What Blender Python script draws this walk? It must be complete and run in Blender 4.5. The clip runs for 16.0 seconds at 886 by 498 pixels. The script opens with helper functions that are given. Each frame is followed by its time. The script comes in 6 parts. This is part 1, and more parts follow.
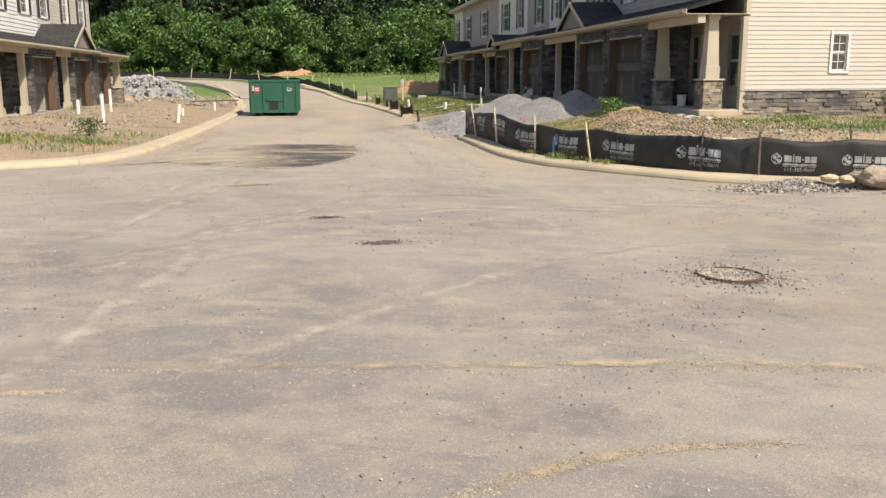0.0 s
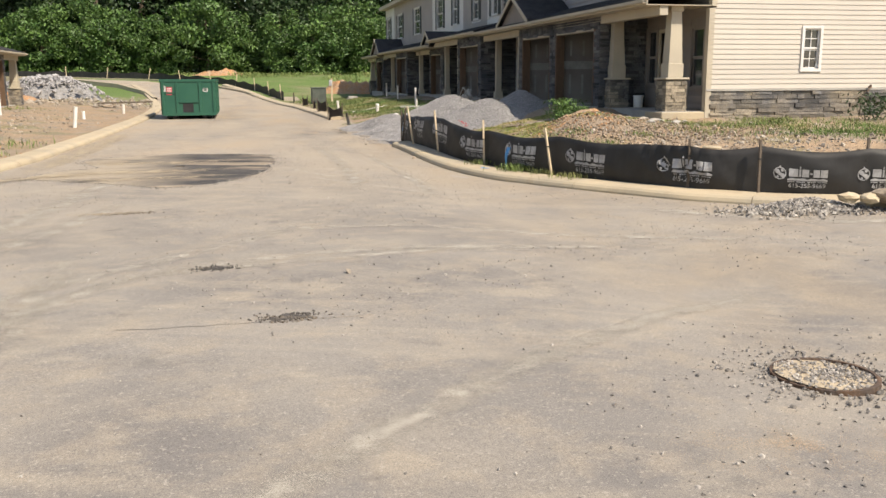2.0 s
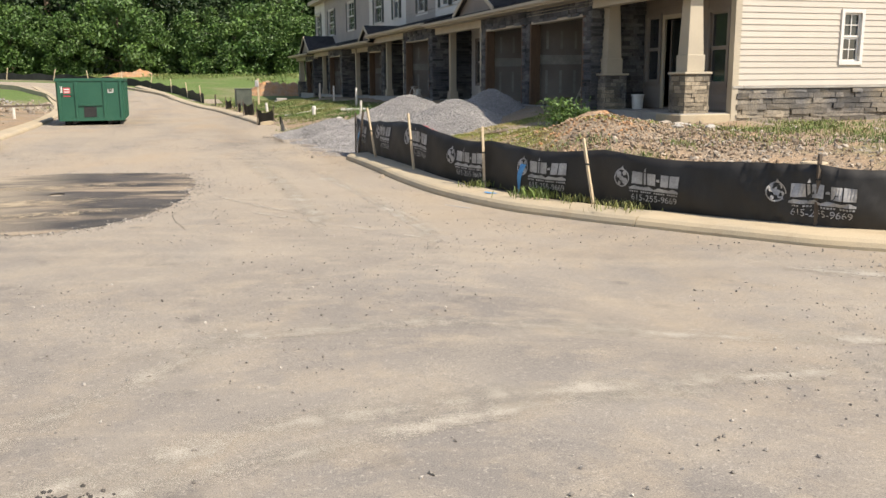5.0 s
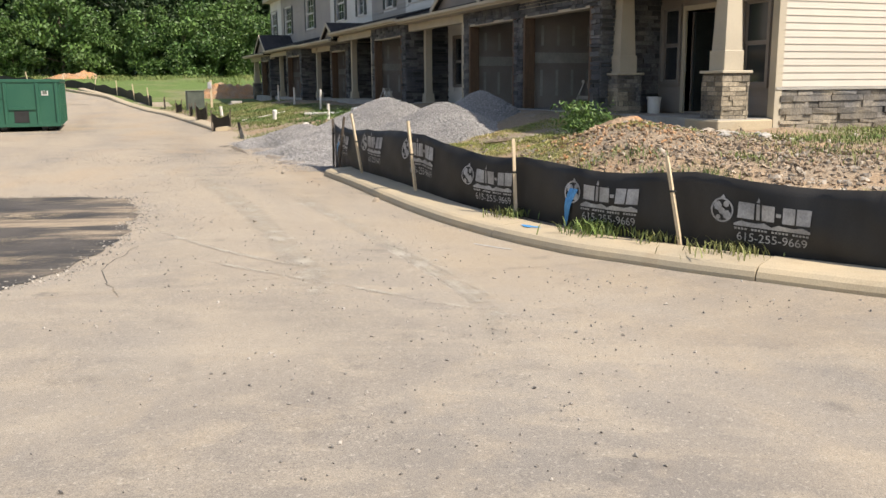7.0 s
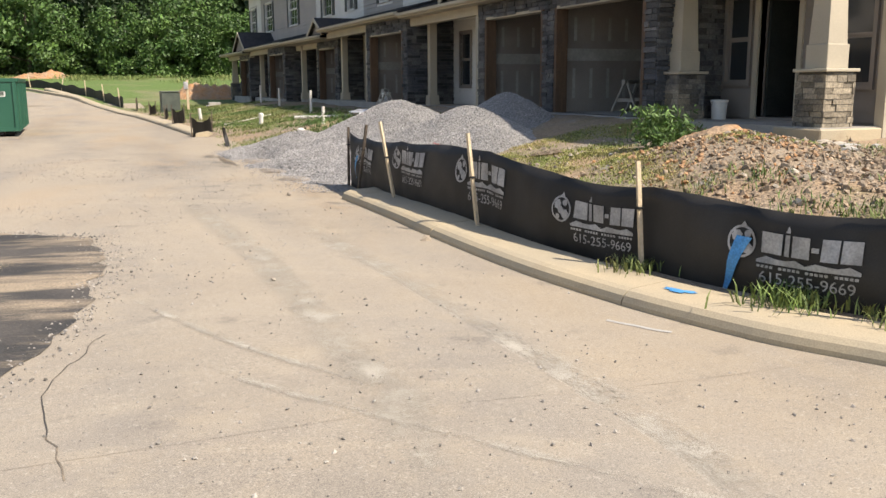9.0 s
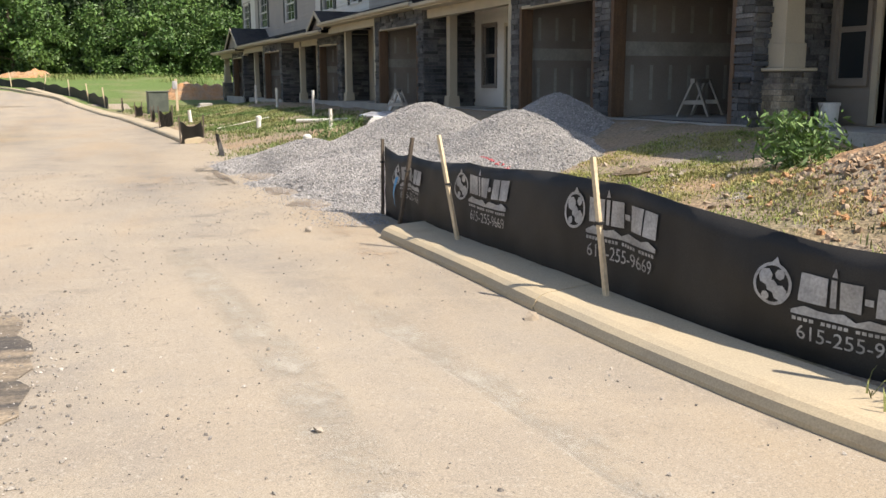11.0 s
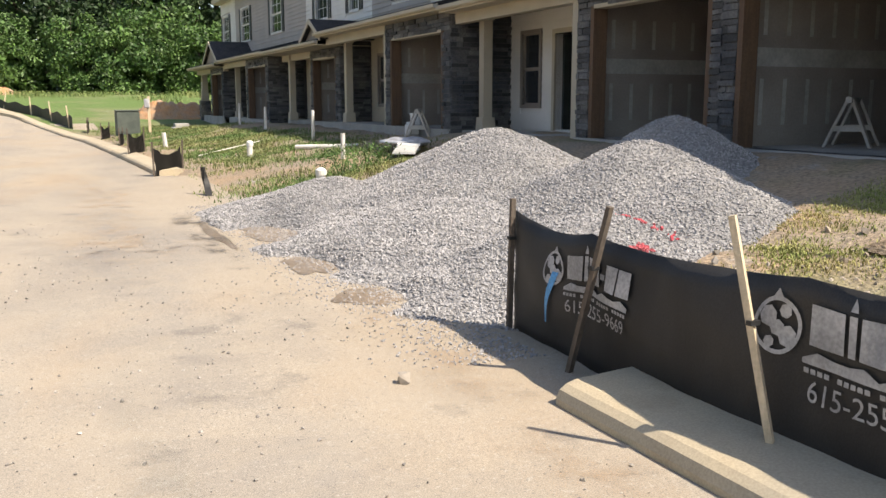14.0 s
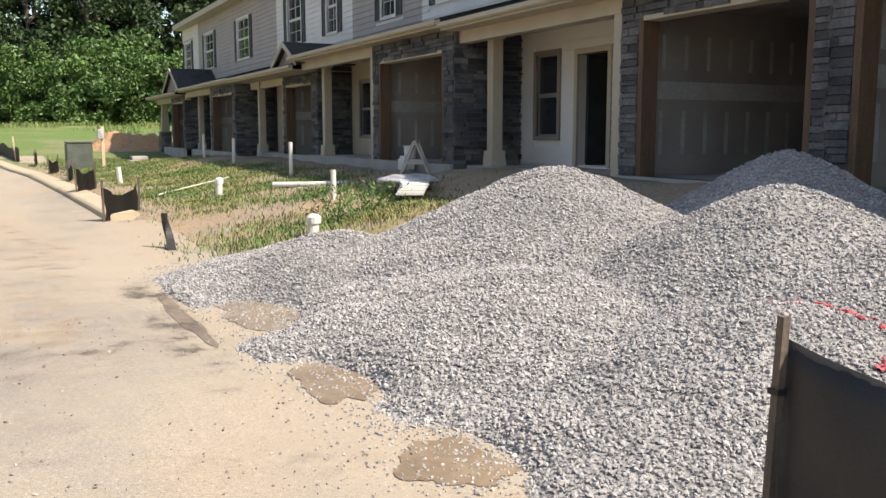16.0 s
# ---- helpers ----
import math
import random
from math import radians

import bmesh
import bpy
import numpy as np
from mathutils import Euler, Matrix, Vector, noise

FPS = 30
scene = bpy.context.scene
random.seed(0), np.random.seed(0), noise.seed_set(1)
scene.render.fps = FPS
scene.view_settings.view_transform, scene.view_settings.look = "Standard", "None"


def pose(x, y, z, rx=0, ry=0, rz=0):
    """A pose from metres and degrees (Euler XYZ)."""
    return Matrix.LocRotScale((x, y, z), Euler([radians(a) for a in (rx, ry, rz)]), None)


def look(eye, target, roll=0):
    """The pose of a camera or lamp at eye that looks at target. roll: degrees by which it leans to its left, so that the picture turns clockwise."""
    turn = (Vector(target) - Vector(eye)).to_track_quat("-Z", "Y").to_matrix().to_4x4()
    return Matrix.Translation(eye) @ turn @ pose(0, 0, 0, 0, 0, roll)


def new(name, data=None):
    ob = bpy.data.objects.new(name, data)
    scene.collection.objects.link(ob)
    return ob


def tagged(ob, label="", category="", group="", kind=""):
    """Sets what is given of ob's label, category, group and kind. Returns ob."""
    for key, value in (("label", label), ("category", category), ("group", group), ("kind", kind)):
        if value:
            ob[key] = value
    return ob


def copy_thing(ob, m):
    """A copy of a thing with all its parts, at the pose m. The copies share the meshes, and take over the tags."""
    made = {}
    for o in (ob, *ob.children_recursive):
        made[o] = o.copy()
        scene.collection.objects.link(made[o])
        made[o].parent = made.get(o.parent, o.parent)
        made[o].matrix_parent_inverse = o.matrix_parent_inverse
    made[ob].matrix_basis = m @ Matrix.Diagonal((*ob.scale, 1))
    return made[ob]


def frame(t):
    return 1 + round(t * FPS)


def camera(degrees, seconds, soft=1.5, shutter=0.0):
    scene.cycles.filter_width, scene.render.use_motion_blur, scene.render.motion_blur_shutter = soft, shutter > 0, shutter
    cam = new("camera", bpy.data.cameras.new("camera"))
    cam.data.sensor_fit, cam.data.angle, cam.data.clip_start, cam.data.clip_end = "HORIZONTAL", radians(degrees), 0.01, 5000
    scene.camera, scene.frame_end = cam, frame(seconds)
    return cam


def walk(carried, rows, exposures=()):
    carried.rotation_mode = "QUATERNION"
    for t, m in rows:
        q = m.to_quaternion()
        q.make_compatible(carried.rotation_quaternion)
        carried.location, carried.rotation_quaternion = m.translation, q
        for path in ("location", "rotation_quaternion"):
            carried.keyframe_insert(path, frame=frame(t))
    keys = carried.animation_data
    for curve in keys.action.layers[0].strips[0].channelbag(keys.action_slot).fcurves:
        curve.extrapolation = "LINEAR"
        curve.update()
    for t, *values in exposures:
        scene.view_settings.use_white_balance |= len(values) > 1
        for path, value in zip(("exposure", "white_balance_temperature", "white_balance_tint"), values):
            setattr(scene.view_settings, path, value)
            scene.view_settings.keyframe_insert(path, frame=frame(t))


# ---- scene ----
cam = camera(53.5, 16.0)
PATH = [
    (0, (-0.422, -9.814, 1.752), (-0.135, -7.872, 1.37), -0.3),
    (0.5, (-0.256, -9.087, 1.718), (0.035, -7.145, 1.337), -0.3),
    (1, (-0.139, -8.252, 1.734), (0.179, -6.315, 1.352), -0.3),
    (1.5, (-0.052, -7.51, 1.712), (0.331, -5.584, 1.332), -0.3),
    (2, (0.025, -6.741, 1.709), (0.46, -4.826, 1.327), -0.3),
    (2.5, (0.034, -5.947, 1.688), (0.507, -4.042, 1.306), -0.3),
    (3, (0.047, -5.144, 1.664), (0.551, -3.246, 1.284), -0.3),
    (3.5, (0.105, -4.363, 1.629), (0.621, -2.468, 1.251), -0.4),
    (6, (0.298, -0.37, 1.537), (0.935, 1.488, 1.16), -0.3),
    (6.5, (0.362, 0.342, 1.534), (1.002, 2.199, 1.159), -0.3),
    (7, (0.425, 1.156, 1.521), (1.12, 2.994, 1.148), -0.4),
    (7.5, (0.418, 1.948, 1.537), (1.144, 3.774, 1.165), -0.3),
    (8, (0.47, 2.723, 1.517), (1.207, 4.545, 1.145), -0.4),
    (8.5, (0.506, 3.504, 1.528), (1.248, 5.324, 1.156), -0.4),
    (9, (0.562, 4.282, 1.516), (1.311, 6.099, 1.144), -0.3),
    (11.5, (1.062, 8.173, 1.506), (1.837, 9.979, 1.134), -0.3),
    (12, (1.13, 8.93, 1.484), (1.916, 10.732, 1.114), -0.3),
    (12.5, (1.226, 9.751, 1.505), (2.02, 11.549, 1.136), -0.3),
    (13, (1.309, 10.502, 1.502), (2.11, 12.298, 1.138), -0.2),
    (13.5, (1.384, 11.235, 1.527), (2.196, 13.028, 1.171), -0.1),
    (14, (1.477, 11.948, 1.505), (2.301, 13.74, 1.173), -0.1),
    (14.5, (1.612, 12.752, 1.495), (2.459, 14.538, 1.191), -0.1),
    (15, (1.721, 13.45, 1.486), (2.575, 15.237, 1.201), -0.0),
    (15.5, (1.863, 14.227, 1.475), (2.737, 16.005, 1.199), -0.0),
    (16, (1.944, 14.893, 1.484), (2.851, 16.657, 1.222), 0.0),
]
walk(cam, [(t, look(eye, target, roll)) for t, eye, target, roll in PATH],
     [(0.0, 0.45, 7300, 12), (3.5, 0.48, 7250, 12), (9.0, 0.62, 7150, 12), (12.5, 0.80, 7150, 12), (16.0, 0.84, 7150, 12)])

# ---- world, sun ----
SUN = Vector((0.51, -0.64, 1.0)).normalized()
world = bpy.data.worlds.new("sky")
scene.world = world
world.use_nodes = True
wn = world.node_tree.nodes
sky = wn.new("ShaderNodeTexSky")
sky.sky_type = "NISHITA"
sky.sun_disc = False
sky.sun_elevation = math.asin(SUN.z)
sky.sun_rotation = math.atan2(SUN.x, SUN.y)
wn["Background"].inputs["Strength"].default_value = 0.125
world.node_tree.links.new(sky.outputs[0], wn["Background"].inputs["Color"])
sun = new("sun", bpy.data.lights.new("sun", "SUN"))
sun.data.energy, sun.data.angle, sun.data.color = 4.4, radians(0.55), (1.0, 0.95, 0.87)
sun.matrix_basis = look(SUN * 60, (0, 0, 0))

# ---- materials ----


def mat(name, a, b, scale=3.0, rough=0.85, bump=0.3, fine=40.0, metal=0.0, stretch=(1, 1, 1), piece=0.0, island=0.0, lo=0.38, hi=0.62, grain=0.25, dist=0.02):
    """Two colours mixed by a coarse noise, with fine grain, relief and a value change from piece to piece."""
    m = bpy.data.materials.new(name)
    m.use_nodes = True
    nt = m.node_tree
    N, L = nt.nodes, nt.links
    bs = N["Principled BSDF"]
    bs.inputs["Roughness"].default_value = rough
    bs.inputs["Metallic"].default_value = metal
    tc = N.new("ShaderNodeTexCoord")
    mp = N.new("ShaderNodeMapping")
    mp.inputs["Scale"].default_value = stretch
    L.new(tc.outputs["Object"], mp.inputs["Vector"])
    n1, n2 = N.new("ShaderNodeTexNoise"), N.new("ShaderNodeTexNoise")
    n1.inputs["Scale"].default_value, n1.inputs["Detail"].default_value = scale, 6
    n2.inputs["Scale"].default_value, n2.inputs["Detail"].default_value = fine, 4
    L.new(mp.outputs[0], n1.inputs["Vector"])
    L.new(tc.outputs["Object"], n2.inputs["Vector"])
    r = N.new("ShaderNodeMapRange")
    r.inputs["From Min"].default_value, r.inputs["From Max"].default_value = lo, hi
    L.new(n1.outputs["Fac"], r.inputs["Value"])
    mix = N.new("ShaderNodeMix")
    mix.data_type = "RGBA"
    mix.inputs["A"].default_value, mix.inputs["B"].default_value = (*a, 1), (*b, 1)
    L.new(r.outputs[0], mix.inputs["Factor"])
    g = N.new("ShaderNodeMapRange")
    g.inputs["To Min"].default_value, g.inputs["To Max"].default_value = 1 - grain, 1 + grain
    g.inputs["From Min"].default_value, g.inputs["From Max"].default_value = 0.3, 0.7
    L.new(n2.outputs["Fac"], g.inputs["Value"])
    val = g.outputs[0]
    for amount, node, out in ((piece, "ShaderNodeObjectInfo", "Random"), (island, "ShaderNodeNewGeometry", "Random Per Island")):
        if amount:
            p, q, k = N.new(node), N.new("ShaderNodeMapRange"), N.new("ShaderNodeMath")
            q.inputs["To Min"].default_value, q.inputs["To Max"].default_value = 1 - amount, 1 + amount
            L.new(p.outputs[out], q.inputs["Value"])
            k.operation = "MULTIPLY"
            L.new(val, k.inputs[0])
            L.new(q.outputs[0], k.inputs[1])
            val = k.outputs[0]
    sc = N.new("ShaderNodeVectorMath")
    sc.operation = "SCALE"
    L.new(mix.outputs["Result"], sc.inputs[0])
    L.new(val, sc.inputs["Scale"])
    L.new(sc.outputs[0], bs.inputs["Base Color"])
    if bump:
        bp = N.new("ShaderNodeBump")
        bp.inputs["Strength"].default_value, bp.inputs["Distance"].default_value = bump, dist
        L.new(n2.outputs["Fac"], bp.inputs["Height"])
        L.new(bp.outputs[0], bs.inputs["Normal"])
    m["mix"] = mix.name
    return m


def layer(m, colour, scale, lo, hi, stretch=(1, 1, 1), turn=0.0, amount=1.0, y0=None, y1=None, axis="Y"):
    """A further stain over a material from mat(): a noise of its own, faded in along y where y0, y1 are given."""
    nt = m.node_tree
    N, L = nt.nodes, nt.links
    old = [n for n in N if n.bl_idname == "ShaderNodeVectorMath"][0]
    src = old.inputs[0].links[0].from_socket
    tc = [n for n in N if n.bl_idname == "ShaderNodeTexCoord"][0]
    rot, mp, n1, r, mix = N.new("ShaderNodeMapping"), N.new("ShaderNodeMapping"), N.new("ShaderNodeTexNoise"), N.new("ShaderNodeMapRange"), N.new("ShaderNodeMix")
    rot.inputs["Rotation"].default_value = (0, 0, radians(turn))
    mp.inputs["Scale"].default_value = stretch
    mp.inputs["Location"].default_value = (scale * 3.7, turn + 5.0, lo * 9)
    n1.inputs["Scale"].default_value, n1.inputs["Detail"].default_value = scale, 7
    n1.inputs["Roughness"].default_value = 0.6
    r.inputs["From Min"].default_value, r.inputs["From Max"].default_value, r.inputs["To Max"].default_value = lo, hi, amount
    mix.data_type = "RGBA"
    mix.inputs["B"].default_value = (*colour, 1)
    L.new(tc.outputs["Object"], rot.inputs["Vector"])
    L.new(rot.outputs[0], mp.inputs["Vector"])
    L.new(mp.outputs[0], n1.inputs["Vector"])
    L.new(n1.outputs["Fac"], r.inputs["Value"])
    fac = r.outputs[0]
    if y0 is not None:
        sp, yr, k = N.new("ShaderNodeSeparateXYZ"), N.new("ShaderNodeMapRange"), N.new("ShaderNodeMath")
        yr.inputs["From Min"].default_value, yr.inputs["From Max"].default_value = y0, y1
        L.new(tc.outputs["Object"], sp.inputs[0])
        L.new(sp.outputs[axis], yr.inputs["Value"])
        k.operation = "MULTIPLY"
        L.new(fac, k.inputs[0])
        L.new(yr.outputs[0], k.inputs[1])
        fac = k.outputs[0]
    L.new(src, mix.inputs["A"])
    L.new(fac, mix.inputs["Factor"])
    L.new(mix.outputs["Result"], old.inputs[0])
    return m


M_asphalt = mat("dusty_asphalt", (0.18, 0.165, 0.15), (0.25, 0.228, 0.20), 0.45, 0.92, 0.35, 150, grain=0.30, dist=0.005)
layer(M_asphalt, (0.34, 0.295, 0.235), 0.7, 0.48, 0.70, (0.35, 1.7, 1), 66, 0.4)
layer(M_asphalt, (0.37, 0.32, 0.25), 0.55, 0.55, 0.63, (0.14, 3.2, 1), 20, 0.3)
layer(M_asphalt, (0.35, 0.305, 0.24), 0.8, 0.50, 0.68, (0.4, 1.9, 1), 152, 0.45)
layer(M_asphalt, (0.36, 0.31, 0.24), 2.2, 0.54, 0.66, (0.8, 1.3, 1), 15, 0.45)
layer(M_asphalt, (0.37, 0.31, 0.235), 0.35, 0.28, 0.58, (1.6, 0.5, 1), 0, 0.85, 0.0, 14.0)
layer(M_asphalt, (0.38, 0.28, 0.18), 0.6, 0.48, 0.74, (1, 0.5, 1), 20, 0.75, 9.0, 17.0)
layer(M_asphalt, (0.34, 0.285, 0.215), 3.0, 0.50, 0.66, (1, 1, 1), 0, 0.45)
layer(M_asphalt, (0.12, 0.11, 0.10), 2.3, 0.61, 0.72, (1, 1, 1), 0, 0.5)
layer(M_asphalt, (0.35, 0.275, 0.185), 0.9, 0.40, 0.66, (1, 0.6, 1), 5, 0.5, 2.4, 3.8, "X")
layer(M_asphalt, (0.42, 0.38, 0.32), 42.0, 0.57, 0.66, (1, 1, 1), 0, 0.5)
layer(M_asphalt, (0.10, 0.095, 0.09), 48.0, 0.58, 0.68, (1, 1, 1), 30, 0.45)
M_patch = mat("fresh_asphalt_patch", (0.04, 0.038, 0.036), (0.085, 0.075, 0.066), 1.2, 0.85, 0.4, 60, grain=0.3)
layer(M_patch, (0.34, 0.27, 0.19), 0.9, 0.50, 0.62, (0.5, 1.7, 1), 8, 0.9)
layer(M_patch, (0.36, 0.30, 0.22), 1.1, 0.34, 0.50, (0.5, 1.5, 1), 4, 0.95, -0.9, -2.2, "X")
M_dirt = mat("clay_dirt", (0.34, 0.24, 0.15), (0.27, 0.215, 0.155), 0.8, 0.95, 0.8, 22, grain=0.35, dist=0.05)
layer(M_dirt, (0.15, 0.155, 0.06), 0.55, 0.54, 0.66, amount=0.6)
layer(M_dirt, (0.33, 0.31, 0.28), 1.8, 0.58, 0.70, amount=0.7)
layer(M_dirt, (0.11, 0.17, 0.04), 0.12, 0.25, 0.50, (1, 1, 1), 0, 1.0, 48.0, 66.0)
M_clay = mat("orange_clay", (0.42, 0.22, 0.10), (0.36, 0.25, 0.16), 1.6, 0.95, 0.9, 16, grain=0.4, dist=0.06)
M_clay_pale = mat("sandy_clay", (0.38, 0.315, 0.235), (0.40, 0.325, 0.225), 1.6, 0.92, 0.4, 40, grain=0.3, dist=0.01)
M_kerb = mat("dusty_concrete", (0.47, 0.385, 0.26), (0.40, 0.34, 0.245), 1.3, 0.85, 0.3, 90, grain=0.12, piece=0.06, dist=0.004)
layer(M_kerb, (0.36, 0.28, 0.185), 2.2, 0.54, 0.68, amount=0.6)
M_conc = mat("grey_concrete", (0.42, 0.40, 0.36), (0.34, 0.32, 0.29), 1.6, 0.88, 0.3, 50, grain=0.15)
M_gravel = mat("crushed_limestone", (0.29, 0.28, 0.27), (0.22, 0.215, 0.21), 1.3, 0.9, 1.0, 28, grain=0.45, dist=0.05)
M_stone_bits = mat("limestone_chips", (0.36, 0.345, 0.335), (0.30, 0.29, 0.285), 1.0, 0.9, 0.2, 60, grain=0.12, island=0.26)
M_pebble = mat("road_pebbles", (0.34, 0.31, 0.27), (0.22, 0.20, 0.18), 1.0, 0.9, 0.2, 60, island=0.45)
M_rubble = mat("pale_rubble", (0.35, 0.31, 0.26), (0.27, 0.22, 0.165), 1.0, 0.92, 0.4, 20, island=0.4)
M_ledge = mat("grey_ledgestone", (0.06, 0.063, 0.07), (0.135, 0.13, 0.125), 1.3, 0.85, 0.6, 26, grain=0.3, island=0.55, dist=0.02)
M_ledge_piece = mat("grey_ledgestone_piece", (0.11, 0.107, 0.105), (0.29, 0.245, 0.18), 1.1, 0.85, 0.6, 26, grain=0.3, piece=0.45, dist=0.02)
M_mortar = mat("dark_mortar", (0.10, 0.10, 0.10), (0.14, 0.135, 0.13), 3, 0.95, 0.5, 40)
M_cream = mat("cream_siding", (0.55, 0.50, 0.43), (0.52, 0.475, 0.41), 1.4, 0.6, 0.06, 60, grain=0.04, piece=0.025)
# same taupe siding twice: porch shade and upper-wall brightness put into the two colours
M_taupe = mat("shaded_taupe_siding", (0.27, 0.235, 0.205), (0.24, 0.21, 0.185), 1.4, 0.7, 0.08, 60, grain=0.05, piece=0.03)
M_upper = mat("lit_taupe_siding", (0.40, 0.36, 0.325), (0.36, 0.325, 0.295), 1.4, 0.7, 0.08, 60, grain=0.05)
M_wrap = mat("pale_siding", (0.72, 0.70, 0.66), (0.66, 0.64, 0.60), 1.4, 0.6, 0.06, 60, grain=0.04)
M_trim = mat("cream_trim", (0.49, 0.43, 0.325), (0.44, 0.385, 0.295), 1.5, 0.55, 0.05, 50, grain=0.05)
M_shingle = mat("dark_shingles", (0.022, 0.022, 0.024), (0.04, 0.038, 0.038), 4, 0.9, 0.7, 30, grain=0.4, island=0.25)
M_board = mat("unpainted_drywall", (0.34, 0.30, 0.26), (0.25, 0.22, 0.195), 0.8, 0.9, 0.1, 30, grain=0.08)
M_tape = mat("joint_compound", (0.44, 0.42, 0.39), (0.36, 0.34, 0.31), 2.0, 0.9, 0.1, 20, grain=0.12)
M_lumber = mat("raw_lumber", (0.15, 0.088, 0.05), (0.11, 0.066, 0.04), 3, 0.75, 0.3, 30, stretch=(8, 8, 0.6), grain=0.15)
M_stake = mat("pale_stake_wood", (0.62, 0.50, 0.34), (0.50, 0.40, 0.27), 5, 0.8, 0.3, 40, stretch=(8, 8, 0.7), grain=0.12)
M_stake_old = mat("weathered_stake_wood", (0.13, 0.10, 0.075), (0.09, 0.072, 0.055), 5, 0.85, 0.3, 40, stretch=(8, 8, 0.7), grain=0.15)
M_cloth = mat("black_silt_cloth", (0.014, 0.013, 0.012), (0.028, 0.026, 0.024), 2.2, 0.62, 0.25, 120, stretch=(1, 1, 0.35), grain=0.25, dist=0.004)
M_print = mat("white_print", (0.44, 0.43, 0.42), (0.27, 0.265, 0.26), 5, 0.7, 0.0, 60, grain=0.2)
M_blue = mat("blue_marking_paint", (0.06, 0.28, 0.60), (0.10, 0.34, 0.62), 6, 0.6, 0.0, 60)
M_redp = mat("red_marking_paint", (0.55, 0.07, 0.09), (0.42, 0.10, 0.11), 6, 0.8, 0.1, 60)
M_green = mat("green_dumpster_paint", (0.012, 0.085, 0.052), (0.02, 0.10, 0.06), 1.2, 0.5, 0.08, 30, grain=0.12)
M_black = mat("black_parts_and_recess_shade", (0.012, 0.012, 0.012), (0.02, 0.02, 0.02), 3, 0.6, 0.1, 30)
M_pvc = mat("white_pvc", (0.76, 0.74, 0.70), (0.66, 0.62, 0.56), 3, 0.45, 0.03, 40, grain=0.05)
M_white = mat("white_paint", (0.74, 0.73, 0.70), (0.64, 0.62, 0.58), 3, 0.6, 0.05, 40, grain=0.06)
M_wood_white = mat("pale_sawhorse_wood", (0.52, 0.48, 0.42), (0.42, 0.38, 0.33), 3, 0.75, 0.2, 40, grain=0.1)
M_shutter = mat("dark_shutter", (0.035, 0.04, 0.038), (0.05, 0.055, 0.05), 3, 0.6, 0.1, 40)
M_mud = mat("wet_mud", (0.20, 0.145, 0.09), (0.27, 0.20, 0.13), 2.2, 0.28, 0.15, 14, grain=0.15)
M_rust = mat("rusty_iron", (0.17, 0.10, 0.06), (0.10, 0.075, 0.06), 6, 0.75, 0.4, 40, metal=0.4)
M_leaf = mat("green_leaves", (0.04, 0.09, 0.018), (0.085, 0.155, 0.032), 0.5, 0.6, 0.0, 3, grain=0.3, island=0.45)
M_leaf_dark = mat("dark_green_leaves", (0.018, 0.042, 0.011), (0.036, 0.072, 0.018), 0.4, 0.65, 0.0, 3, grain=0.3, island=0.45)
M_grass = mat("rough_grass", (0.10, 0.165, 0.035), (0.20, 0.21, 0.07), 0.6, 0.7, 0.0, 10, grain=0.3, island=0.4)
M_turf = mat("sunburnt_turf", (0.19, 0.25, 0.055), (0.33, 0.29, 0.11), 0.9, 0.75, 0.0, 10, grain=0.3, island=0.35)
M_soil = mat("brown_soil_clods", (0.23, 0.165, 0.11), (0.32, 0.25, 0.18), 1.2, 0.95, 0.4, 20, grain=0.3, island=0.35)
M_verge = mat("verge_turf", (0.085, 0.15, 0.035), (0.19, 0.20, 0.07), 0.5, 0.75, 0.0, 10, grain=0.3, island=0.4)
M_bark = mat("bark", (0.09, 0.07, 0.05), (0.14, 0.11, 0.08), 4, 0.95, 0.6, 20)
M_util = mat("green_utility_paint", (0.07, 0.085, 0.07), (0.10, 0.115, 0.095), 3, 0.6, 0.05, 30)
M_orange = mat("orange_tape", (0.65, 0.10, 0.03), (0.55, 0.10, 0.04), 3, 0.6, 0.05, 30)
M_glass = bpy.data.materials.new("window_glass")
M_glass.use_nodes = True
gb = M_glass.node_tree.nodes["Principled BSDF"]
gb.inputs["Base Color"].default_value = (0.03, 0.035, 0.04, 1)
gb.inputs["Roughness"].default_value = 0.06
gb.inputs["Specular IOR Level"].default_value = 0.9
M_poly = mat("grey_plastic_wrap", (0.45, 0.45, 0.46), (0.30, 0.30, 0.31), 4, 0.35, 0.3, 12)



